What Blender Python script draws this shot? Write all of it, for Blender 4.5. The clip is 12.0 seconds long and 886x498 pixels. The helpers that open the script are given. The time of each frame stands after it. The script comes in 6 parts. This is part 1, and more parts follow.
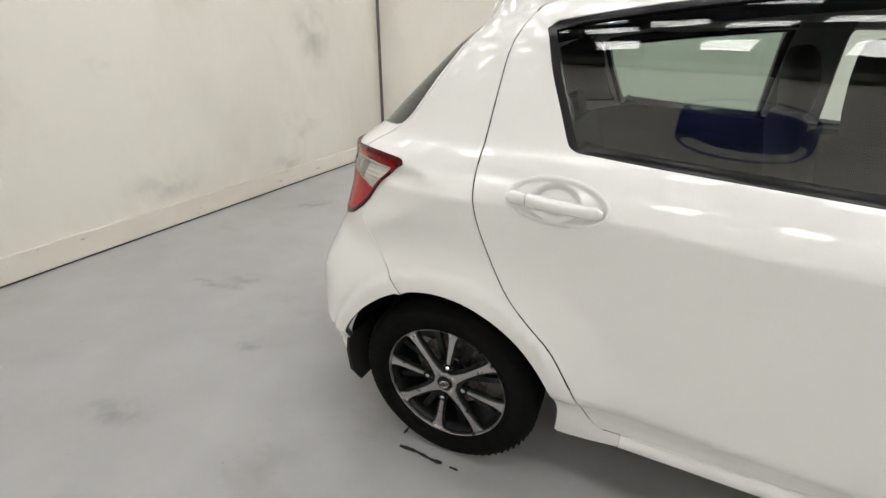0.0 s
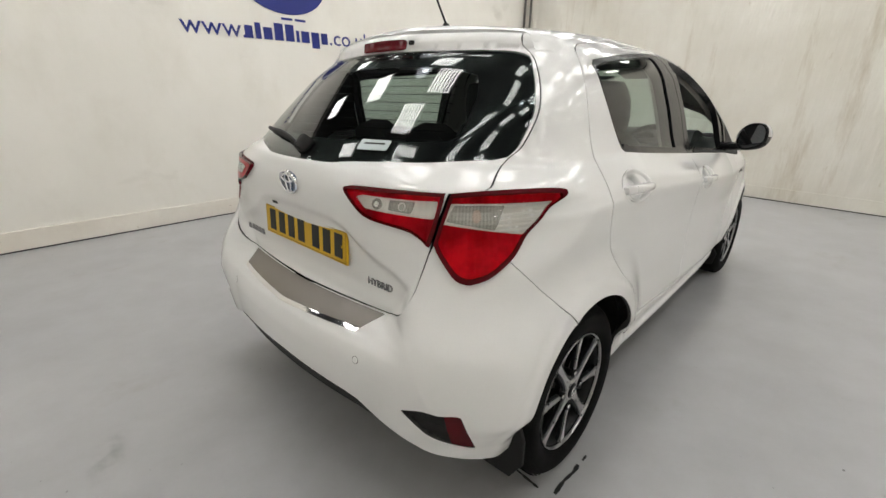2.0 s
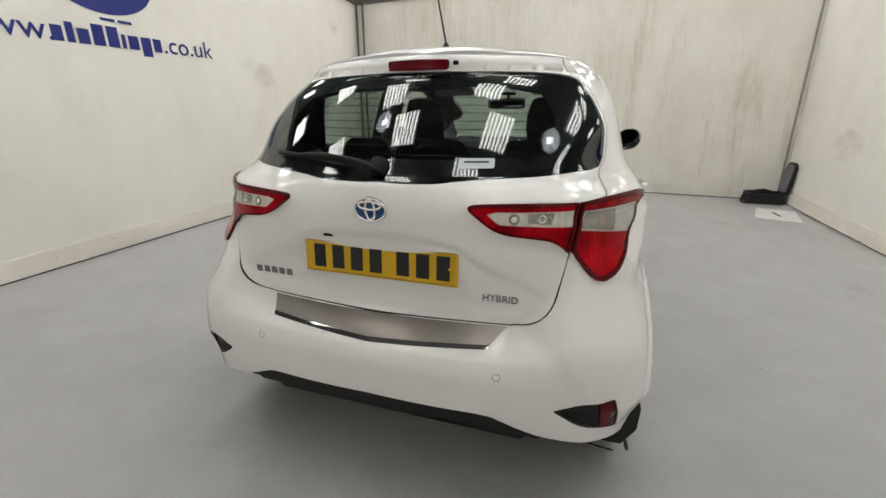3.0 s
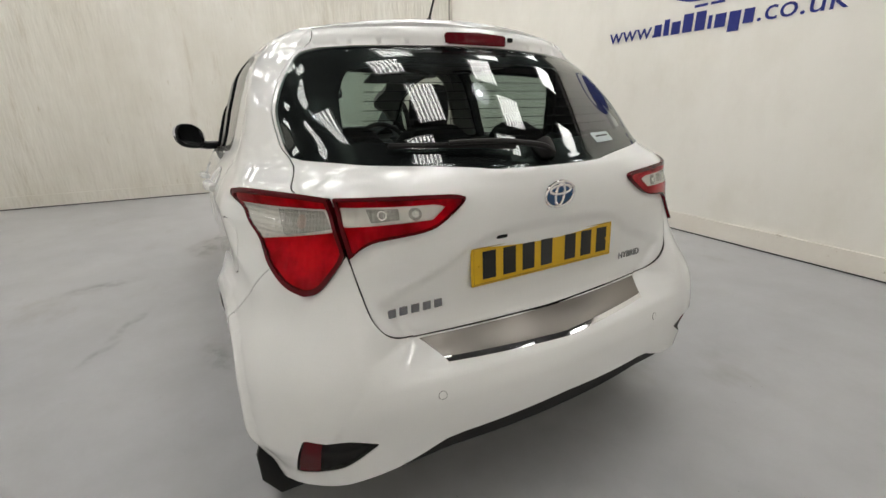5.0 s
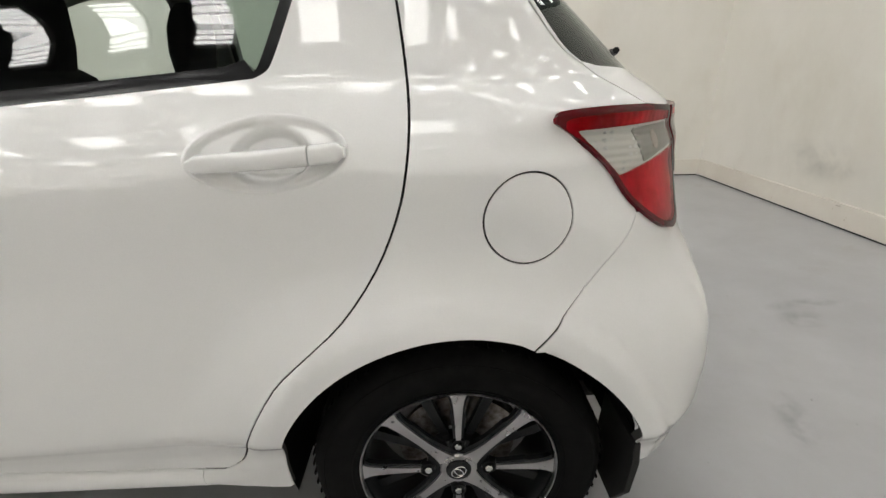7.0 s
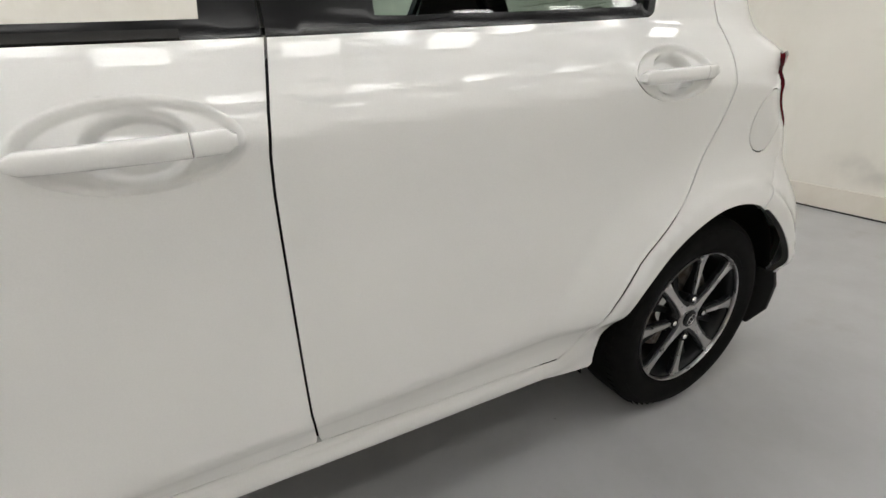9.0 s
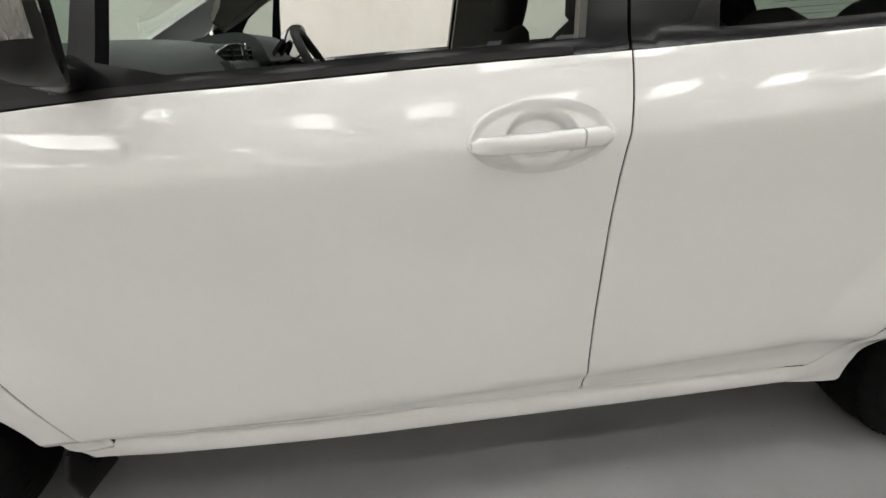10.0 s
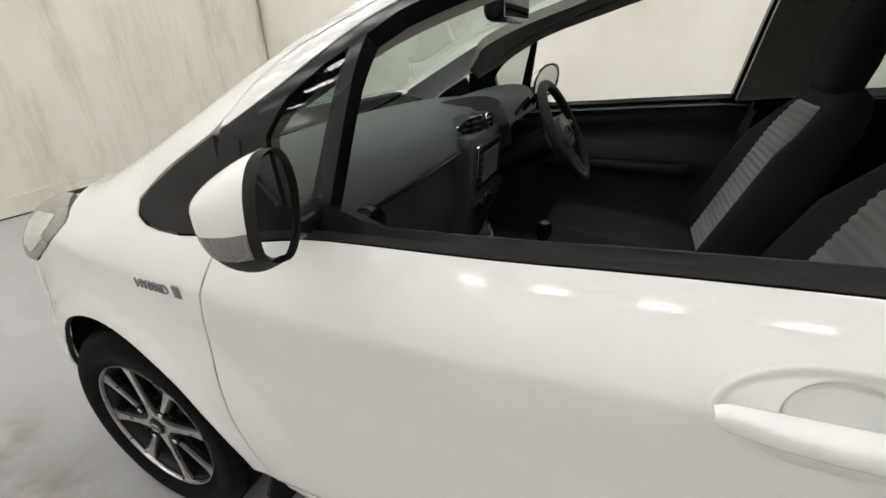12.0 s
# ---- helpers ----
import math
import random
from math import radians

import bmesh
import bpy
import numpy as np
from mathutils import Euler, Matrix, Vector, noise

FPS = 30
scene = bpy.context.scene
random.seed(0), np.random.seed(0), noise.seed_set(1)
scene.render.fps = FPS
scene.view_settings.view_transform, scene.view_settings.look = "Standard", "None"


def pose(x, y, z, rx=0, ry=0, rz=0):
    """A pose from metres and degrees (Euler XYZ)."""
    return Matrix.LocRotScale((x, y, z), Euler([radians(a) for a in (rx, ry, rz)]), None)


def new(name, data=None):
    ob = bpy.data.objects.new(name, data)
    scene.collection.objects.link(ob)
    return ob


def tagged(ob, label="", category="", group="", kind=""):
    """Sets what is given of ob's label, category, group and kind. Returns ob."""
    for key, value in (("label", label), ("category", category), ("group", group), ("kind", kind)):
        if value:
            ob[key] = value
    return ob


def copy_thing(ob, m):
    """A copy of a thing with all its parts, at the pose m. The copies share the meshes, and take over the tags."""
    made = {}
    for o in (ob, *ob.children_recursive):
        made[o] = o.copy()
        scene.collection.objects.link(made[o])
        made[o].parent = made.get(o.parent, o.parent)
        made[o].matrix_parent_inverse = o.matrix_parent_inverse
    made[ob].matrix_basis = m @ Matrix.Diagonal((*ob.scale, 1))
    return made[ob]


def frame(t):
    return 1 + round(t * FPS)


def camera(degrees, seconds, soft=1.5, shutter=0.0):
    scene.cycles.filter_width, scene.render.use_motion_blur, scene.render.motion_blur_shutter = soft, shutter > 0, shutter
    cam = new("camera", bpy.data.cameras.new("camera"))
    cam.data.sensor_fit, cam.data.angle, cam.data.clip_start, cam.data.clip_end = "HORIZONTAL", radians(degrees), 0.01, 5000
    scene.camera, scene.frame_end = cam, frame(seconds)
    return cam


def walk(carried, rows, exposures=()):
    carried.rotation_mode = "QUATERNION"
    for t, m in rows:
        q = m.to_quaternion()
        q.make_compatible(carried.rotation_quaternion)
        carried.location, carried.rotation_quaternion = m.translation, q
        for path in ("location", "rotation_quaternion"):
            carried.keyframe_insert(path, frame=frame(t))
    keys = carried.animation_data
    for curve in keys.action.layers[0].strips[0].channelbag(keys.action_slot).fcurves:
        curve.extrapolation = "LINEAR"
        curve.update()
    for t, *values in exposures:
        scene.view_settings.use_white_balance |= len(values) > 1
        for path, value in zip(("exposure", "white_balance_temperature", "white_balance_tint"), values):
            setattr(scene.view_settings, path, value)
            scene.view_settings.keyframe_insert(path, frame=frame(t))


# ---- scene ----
cam = camera(92.32, 12.0)
# seconds, then metres and degrees as pose() takes them
ROWS = [
    (0.0, 0.440, -1.768, 1.278, 65.23, -0.61, 25.11),
    (0.5, 0.059, -1.826, 1.192, 67.61, -1.65, 7.32),
    (1.0, -0.314, -1.725, 1.208, 68.17, -1.27, -13.61),
    (1.5, -0.791, -1.578, 1.251, 69.29, -1.15, -31.45),
    (2.0, -1.183, -1.283, 1.227, 70.55, -0.93, -46.80),
    (2.5, -1.448, -0.922, 1.223, 71.54, -0.33, -59.91),
    (3.0, -1.624, -0.581, 1.240, 72.20, 0.00, -71.91),
    (3.2, -1.650, -0.427, 1.233, 72.37, 0.14, -76.63),
    (4.8, -1.437, 0.692, 1.214, 71.70, 0.80, -114.34),
    (5.0, -1.366, 0.820, 1.196, 71.56, 1.07, -119.21),
    (5.5, -1.125, 1.139, 1.204, 70.43, 1.05, -132.50),
    (6.0, -0.767, 1.342, 1.185, 69.50, 1.16, -148.11),
    (6.5, -0.358, 1.445, 1.168, 68.15, 0.94, -164.35),
    (7.0, 0.034, 1.435, 1.072, 67.40, 1.15, -181.47),
    (7.2, 0.191, 1.407, 1.029, 67.45, 0.64, -188.83),
    (8.8, 1.030, 1.416, 0.969, 67.11, -0.03, -208.08),
    (9.0, 1.119, 1.416, 0.969, 67.24, 0.07, -206.88),
    (9.5, 1.305, 1.432, 0.980, 66.13, 0.24, -199.85),
    (10.0, 1.461, 1.456, 1.012, 65.00, 0.44, -188.40),
    (10.5, 1.540, 1.469, 1.036, 64.70, 0.90, -176.46),
    (11.0, 1.512, 1.446, 1.093, 64.38, 1.39, -164.84),
    (11.5, 1.463, 1.389, 1.153, 64.13, 1.70, -155.48),
    (12.0, 1.451, 1.221, 1.229, 63.94, 1.29, -157.18),
]
walk(cam, [(row[0], pose(*row[1:])) for row in ROWS],
     [(0.0, 0.05), (1.5, -0.05), (2.5, -0.20), (3.2, -0.26), (4.8, -0.22), (6.0, -0.07), (7.2, -0.10), (9.0, -0.10), (10.5, 0.02), (12.0, 0.06)])

# ---- world and exposure
world = bpy.data.worlds.new("world")
scene.world = world
world.use_nodes = True
world.node_tree.nodes["Background"].inputs["Color"].default_value = (0.5, 0.55, 0.6, 1)
world.node_tree.nodes["Background"].inputs["Strength"].default_value = 0.02
scene.view_settings.exposure = 0.0
TUBE_GLOW = 9.5


# ---- materials
def shader(name, base, rough=0.5, metal=0.0, coat=0.0, transmission=0.0, ior=1.45, specular=0.5):
    m = bpy.data.materials.new(name)
    m.use_nodes = True
    b = m.node_tree.nodes["Principled BSDF"]
    b.inputs["Base Color"].default_value = (*base, 1)
    b.inputs["Roughness"].default_value = rough
    b.inputs["Metallic"].default_value = metal
    b.inputs["Coat Weight"].default_value = coat
    b.inputs["Coat Roughness"].default_value = 0.008
    b.inputs["Transmission Weight"].default_value = transmission
    b.inputs["IOR"].default_value = ior
    b.inputs["Specular IOR Level"].default_value = specular
    return m


def noise_node(m, scale, detail=4.0, rough=0.55, stretch=(1, 1, 1)):
    t = m.node_tree
    co = t.nodes.new("ShaderNodeTexCoord")
    mp = t.nodes.new("ShaderNodeMapping")
    mp.inputs["Scale"].default_value = stretch
    n = t.nodes.new("ShaderNodeTexNoise")
    n.inputs["Scale"].default_value, n.inputs["Detail"].default_value, n.inputs["Roughness"].default_value = scale, detail, rough
    t.links.new(co.outputs["Object"], mp.inputs["Vector"])
    t.links.new(mp.outputs["Vector"], n.inputs["Vector"])
    return n


def tint(m, n, lo, hi, dark, light, what="Base Color", mix=None):
    """Drive an input by a noise: a ramp between two values. mix: a colour socket to multiply in."""
    t = m.node_tree
    b = t.nodes["Principled BSDF"]
    r = t.nodes.new("ShaderNodeValToRGB")
    r.color_ramp.elements[0].position, r.color_ramp.elements[1].position = lo, hi
    d, l = (dark, light) if what == "Base Color" else ((dark,) * 3, (light,) * 3)
    r.color_ramp.elements[0].color, r.color_ramp.elements[1].color = (*d, 1), (*l, 1)
    t.links.new(n.outputs["Fac"], r.inputs["Fac"])
    out = r.outputs["Color"]
    if mix is not None:
        x = t.nodes.new("ShaderNodeMix")
        x.data_type, x.blend_type = "RGBA", "MULTIPLY"
        x.inputs["Factor"].default_value = 1.0
        t.links.new(mix, x.inputs["A"])
        t.links.new(out, x.inputs["B"])
        out = x.outputs["Result"]
    t.links.new(out, b.inputs[what])
    return out


def bumps(m, n, strength, distance):
    t = m.node_tree
    k = t.nodes.new("ShaderNodeBump")
    k.inputs["Strength"].default_value, k.inputs["Distance"].default_value = strength, distance
    t.links.new(n.outputs["Fac"], k.inputs["Height"])
    t.links.new(k.outputs["Normal"], t.nodes["Principled BSDF"].inputs["Normal"])


def glow(name, colour, strength):
    m = shader(name, (0.8, 0.8, 0.8), 0.4)
    b = m.node_tree.nodes["Principled BSDF"]
    b.inputs["Emission Color"].default_value = (*colour, 1)
    b.inputs["Emission Strength"].default_value = strength
    return m


def pane_glass(name, colour, rough=0.0, mirror=0.075):
    """Thin window glass: tinted see-through with a mirror's share that grows towards grazing views."""
    m = bpy.data.materials.new(name)
    m.use_nodes = True
    t = m.node_tree
    t.nodes.clear()
    out = t.nodes.new("ShaderNodeOutputMaterial")
    clear = t.nodes.new("ShaderNodeBsdfTransparent")
    clear.inputs["Color"].default_value = (*colour, 1)
    gloss = t.nodes.new("ShaderNodeBsdfGlossy")
    gloss.inputs["Roughness"].default_value = rough
    facing_in = t.nodes.new("ShaderNodeLayerWeight")
    facing_in.inputs["Blend"].default_value = 0.5
    power = t.nodes.new("ShaderNodeMath")
    power.operation = "POWER"
    power.inputs[1].default_value = 4.5
    share = t.nodes.new("ShaderNodeMath")
    share.operation = "MULTIPLY_ADD"
    share.inputs[1].default_value, share.inputs[2].default_value = 0.92, mirror
    mix = t.nodes.new("ShaderNodeMixShader")
    t.links.new(facing_in.outputs["Facing"], power.inputs[0])
    t.links.new(power.outputs[0], share.inputs[0])
    t.links.new(share.outputs[0], mix.inputs["Fac"])
    t.links.new(clear.outputs["BSDF"], mix.inputs[1])
    t.links.new(gloss.outputs["BSDF"], mix.inputs[2])
    t.links.new(mix.outputs["Shader"], out.inputs["Surface"])
    return m


PAINT = shader("white_car_paint", (0.87, 0.87, 0.865), 0.6, coat=1.0, specular=0.08)
PAINT.node_tree.nodes["Principled BSDF"].inputs["Coat Roughness"].default_value = 0.022
n = noise_node(PAINT, 420.0, 2.0)
tint(PAINT, n, 0.3, 0.7, (0.855, 0.855, 0.85), (0.88, 0.88, 0.875))
GAP = shader("dark_panel_gap", (0.045, 0.044, 0.042), 0.8)
TRIM = shader("black_gloss_trim", (0.010, 0.010, 0.011), 0.2, specular=0.36)
PLASTIC = shader("black_grained_plastic", (0.018, 0.0175, 0.017), 0.6, specular=0.28)
bumps(PLASTIC, noise_node(PLASTIC, 900.0, 2.0), 0.25, 0.001)
RUBBER = shader("tyre_rubber", (0.006, 0.006, 0.006), 0.75, specular=0.12)
tint(RUBBER, noise_node(RUBBER, 30.0), 0.3, 0.7, (0.004, 0.004, 0.004), (0.008, 0.0078, 0.0075))
ALLOY = shader("machined_alloy", (0.53, 0.52, 0.52), 0.30, metal=1.0)
tint(ALLOY, noise_node(ALLOY, 40.0, 4.0), 0.3, 0.7, 0.25, 0.36, "Roughness")
DARK_ALLOY = shader("black_painted_alloy", (0.009, 0.010, 0.011), 0.36, specular=0.35)
STEEL = shader("brake_steel", (0.35, 0.33, 0.31), 0.4, metal=1.0)
tint(STEEL, noise_node(STEEL, 60.0), 0.35, 0.7, (0.16, 0.13, 0.11), (0.42, 0.40, 0.38))
BADGE = shader("satin_chrome_letters", (0.30, 0.30, 0.31), 0.22, metal=1.0)
CHROME = shader("chrome", (0.85, 0.85, 0.86), 0.06, metal=1.0)
BRUSHED = shader("brushed_steel", (0.23, 0.21, 0.19), 0.24, metal=1.0)
tint(BRUSHED, noise_node(BRUSHED, 3.0, 3.0), 0.3, 0.7, 0.28, 0.33, "Roughness")
DARK_RED = shader("dark_red_lens", (0.095, 0.0022, 0.006), 0.15, specular=0.2)
RED_GLASS = pane_glass("red_lamp_glass", (0.82, 0.003, 0.036), mirror=0.014)
CLEAR_GLASS = pane_glass("clear_lamp_glass", (0.93, 0.93, 0.92))
LAMP_BOWL = shader("silver_lamp_bowl", (0.70, 0.70, 0.70), 0.34, metal=0.25)
tint(LAMP_BOWL, noise_node(LAMP_BOWL, 10.0, 4.0, 0.6), 0.34, 0.64, (0.30, 0.30, 0.30), (0.80, 0.80, 0.80))
AMBER = shader("dull_amber_bulb", (0.30, 0.22, 0.18), 0.35)
CLEAR = shader("clear_lamp_lens", (0.66, 0.65, 0.62), 0.25, metal=0.1, specular=0.4)
SMOKE = shader("grey_lamp_reflector", (0.40, 0.39, 0.37), 0.22, metal=0.5)
SIDE_GLASS = pane_glass("tinted_side_glass", (0.60, 0.68, 0.64))
REAR_GLASS = pane_glass("tinted_rear_glass", (0.50, 0.57, 0.54))
SCREEN_GLASS = pane_glass("windscreen_glass", (0.72, 0.84, 0.79))
MIRROR = shader("mirror_glass", (0.75, 0.77, 0.78), 0.01, metal=1.0)
FABRIC = shader("black_seat_fabric", (0.017, 0.017, 0.018), 0.9)
bumps(FABRIC, noise_node(FABRIC, 700.0, 2.0), 0.3, 0.001)
GREY_FABRIC = shader("grey_ribbed_fabric", (0.30, 0.30, 0.30), 0.9)
bumps(GREY_FABRIC, noise_node(GREY_FABRIC, 600.0, 2.0), 0.3, 0.001)
HOUSE = shader("black_felt_lining", (0.006, 0.006, 0.006), 0.95, specular=0.1)
PILLAR = shader("grey_pillar_trim", (0.27, 0.26, 0.24), 0.7)
DASH = shader("charcoal_soft_plastic", (0.050, 0.058, 0.057), 0.55)
bumps(DASH, noise_node(DASH, 500.0, 3.0), 0.35, 0.001)
HEADLINER = shader("grey_headliner", (0.42, 0.42, 0.40), 0.95)
tint(HEADLINER, noise_node(HEADLINER, 300.0), 0.3, 0.7, (0.38, 0.38, 0.36), (0.46, 0.46, 0.44))
YELLOW = shader("yellow_plate", (0.66, 0.40, 0.012), 0.35)
INK = shader("black_ink", (0.012, 0.012, 0.012), 0.45)
BLUE = shader("blue_vinyl", (0.012, 0.022, 0.19), 0.35)
BADGE_BLUE = shader("blue_badge_enamel", (0.01, 0.06, 0.17), 0.12, coat=1.0)
WHITE_VINYL = shader("white_vinyl", (0.8, 0.8, 0.78), 0.4)
PAPER = shader("white_paper", (0.78, 0.78, 0.78), 0.7)
TAPE = shader("black_floor_marker", (0.02, 0.02, 0.02), 0.6)

WALL = shader("white_painted_boards", (0.82, 0.79, 0.72), 0.62)
first = tint(WALL, noise_node(WALL, 0.9, 6.0, 0.6, (1, 1, 0.6)), 0.30, 0.62, (0.79, 0.765, 0.70), (0.86, 0.835, 0.775))
second = tint(WALL, noise_node(WALL, 2.0, 7.0, 0.65, (1.0, 1.0, 0.6)), 0.24, 0.5, (0.93, 0.92, 0.90), (1, 1, 1), mix=first)
tint(WALL, noise_node(WALL, 0.75, 5.0, 0.55, (1.0, 1.0, 1.7)), 0.27, 0.37, (0.80, 0.79, 0.77), (1, 1, 1), mix=second)
bumps(WALL, noise_node(WALL, 2.2, 5.0), 0.3, 0.025)
KICK = shader("chipped_kick_board", (0.80, 0.76, 0.69), 0.6)
first = tint(KICK, noise_node(KICK, 1.4, 6.0, 0.6), 0.30, 0.62, (0.74, 0.69, 0.61), (0.84, 0.80, 0.73))
second = tint(KICK, noise_node(KICK, 5.5, 6.0, 0.7, (0.6, 0.6, 2.6)), 0.29, 0.34, (0.42, 0.35, 0.28), (1, 1, 1), mix=first)
tint(KICK, noise_node(KICK, 26.0, 3.0, 0.6), 0.24, 0.30, (0.66, 0.60, 0.52), (1, 1, 1), mix=second)
bumps(KICK, noise_node(KICK, 4.0, 5.0), 0.4, 0.02)
STAINED = shader("stained_white_sheet", (0.80, 0.78, 0.72), 0.6)
first = tint(STAINED, noise_node(STAINED, 1.2, 6.0, 0.6, (1, 1, 0.7)), 0.30, 0.62, (0.70, 0.665, 0.585), (0.81, 0.785, 0.72))
second = tint(STAINED, noise_node(STAINED, 1.3, 8.0, 0.7, (2.4, 2.4, 0.38)), 0.25, 0.44, (0.74, 0.69, 0.62), (1, 1, 1), mix=first)
tint(STAINED, noise_node(STAINED, 7.0, 6.0, 0.7, (1.6, 1.6, 0.5)), 0.25, 0.36, (0.78, 0.74, 0.67), (1, 1, 1), mix=second)
bumps(STAINED, noise_node(STAINED, 2.6, 5.0, 0.6, (1.8, 1.8, 0.3)), 0.6, 0.06)
FLOOR = shader("grey_floor_paint", (0.42, 0.425, 0.44), 0.3)
first = tint(FLOOR, noise_node(FLOOR, 0.8, 6.0, 0.6), 0.28, 0.68, (0.425, 0.430, 0.447), (0.49, 0.492, 0.503))
second = tint(FLOOR, noise_node(FLOOR, 3.1, 8.0, 0.66), 0.24, 0.74, (0.90, 0.895, 0.885), (1.05, 1.05, 1.05), mix=first)
third = tint(FLOOR, noise_node(FLOOR, 1.15, 9.0, 0.62, (1.0, 1.6, 1)), 0.26, 0.40, (0.83, 0.805, 0.765), (1, 1, 1), mix=second)
fourth = tint(FLOOR, noise_node(FLOOR, 4.6, 7.0, 0.72, (1.7, 0.8, 1)), 0.24, 0.33, (0.72, 0.71, 0.70), (1, 1, 1), mix=third)
tint(FLOOR, noise_node(FLOOR, 34.0, 2.0, 0.5), 0.20, 0.235, (0.45, 0.44, 0.43), (1, 1, 1), mix=fourth)
tint(FLOOR, noise_node(FLOOR, 1.5, 3.0), 0.2, 0.8, 0.31, 0.39, "Roughness")
bumps(FLOOR, noise_node(FLOOR, 14.0, 5.0), 0.06, 0.004)
CEILING = shader("dark_ceiling_sheet", (0.10, 0.10, 0.105), 0.8)
tint(CEILING, noise_node(CEILING, 2.0), 0.3, 0.7, (0.08, 0.08, 0.085), (0.13, 0.13, 0.13))
POLE = shader("grey_steel_pole", (0.12, 0.115, 0.105), 0.45, metal=0.4)
TUBE = glow("lit_tube", (1.0, 0.985, 0.95), TUBE_GLOW)
HOUSING = shader("white_lamp_housing", (0.7, 0.7, 0.7), 0.5)


# ---- building helpers
def mesh_object(name, verts, faces, material, parent=None, label="", normals=None, smooth=True):
    me = bpy.data.meshes.new(name)
    me.from_pydata([tuple(map(float, v)) for v in verts], [], [tuple(map(int, f)) for f in faces])
    for m in material if isinstance(material, (list, tuple)) else [material]:
        me.materials.append(m)
    if smooth:
        me.polygons.foreach_set("use_smooth", [True] * len(me.polygons))
    if normals is not None:
        me.normals_split_custom_set([tuple(map(float, v)) for v in normals])
    ob = new(name, me)
    if parent is not None:
        ob.parent = parent
    if label:
        ob["label"] = label
    return ob


def part(name, bm, material, parent=None, label="", smooth=False, angle=35):
    me = bpy.data.meshes.new(name)
    bmesh.ops.recalc_face_normals(bm, faces=bm.faces)
    if smooth:
        for f in bm.faces:
            f.smooth = True
        for e in bm.edges:
            if len(e.link_faces) == 2 and e.calc_face_angle(0) > radians(angle):
                e.smooth = False
    bm.to_mesh(me)
    bm.free()
    for m in material if isinstance(material, (list, tuple)) else [material]:
        me.materials.append(m)
    ob = new(name, me)
    if parent is not None:
        ob.parent = parent
    if label:
        ob["label"] = label
    return ob


def empty(name, label, category, group="", kind=""):
    return tagged(new(name), label, category, group, kind)


def add_box(bm, lo, hi, bevel=0.0, segments=2, m=None):
    r = bmesh.ops.create_cube(bm, size=1.0)
    lo, hi = Vector(lo), Vector(hi)
    c, d = (lo + hi) / 2, hi - lo
    for v in r["verts"]:
        v.co = Vector((v.co.x * d.x, v.co.y * d.y, v.co.z * d.z)) + c
    if bevel:
        edges = list({e for v in r["verts"] for e in v.link_edges})
        made = bmesh.ops.bevel(bm, geom=edges, offset=bevel, segments=segments, affect="EDGES", profile=0.5)
        vs = list({v for f in made["faces"] for v in f.verts} | {v for v in r["verts"] if v.is_valid})
    else:
        vs = r["verts"]
    if m is not None:
        bmesh.ops.transform(bm, matrix=m, verts=vs)
    return vs


def box(lo, hi, bevel=0.0, segments=2, m=None):
    bm = bmesh.new()
    add_box(bm, lo, hi, bevel, segments, m)
    return bm


def lathe(profile, steps=64, bm=None, m=None, closed=False):
    """Turn (radius, along) pairs about the y axis."""
    bm = bm or bmesh.new()
    rings = []
    for i in range(steps):
        a = 2 * math.pi * i / steps
        rings.append([bm.verts.new((r * math.cos(a), h, r * math.sin(a))) for r, h in profile])
    k = len(profile)
    for i in range(steps):
        p, q = rings[i], rings[(i + 1) % steps]
        for j in range(k if closed else k - 1):
            bm.faces.new((p[j], p[(j + 1) % k], q[(j + 1) % k], q[j]))
    if m is not None:
        bmesh.ops.transform(bm, matrix=m, verts=[v for r in rings for v in r])
    return bm


def tube(points, radius, sides=8, bm=None, taper=1.0, closed=False):
    bm = bm or bmesh.new()
    pts = [Vector(p) for p in points]
    rings = []
    for i, p in enumerate(pts):
        a = pts[(i - 1) % len(pts)] if closed or i else p
        b = pts[(i + 1) % len(pts)] if closed or i < len(pts) - 1 else p
        q = (b - a).normalized().to_track_quat("Z", "Y")
        r = radius * (1 + (taper - 1) * i / max(1, len(pts) - 1))
        rings.append([bm.verts.new(p + q @ Vector((r * math.cos(2 * math.pi * j / sides), r * math.sin(2 * math.pi * j / sides), 0))) for j in range(sides)])
    n = len(rings)
    for i in range(n if closed else n - 1):
        for j in range(sides):
            bm.faces.new((rings[i][j], rings[i][(j + 1) % sides], rings[(i + 1) % n][(j + 1) % sides], rings[(i + 1) % n][j]))
    if not closed:
        bm.faces.new(rings[0][::-1])
        bm.faces.new(rings[-1])
    return bm


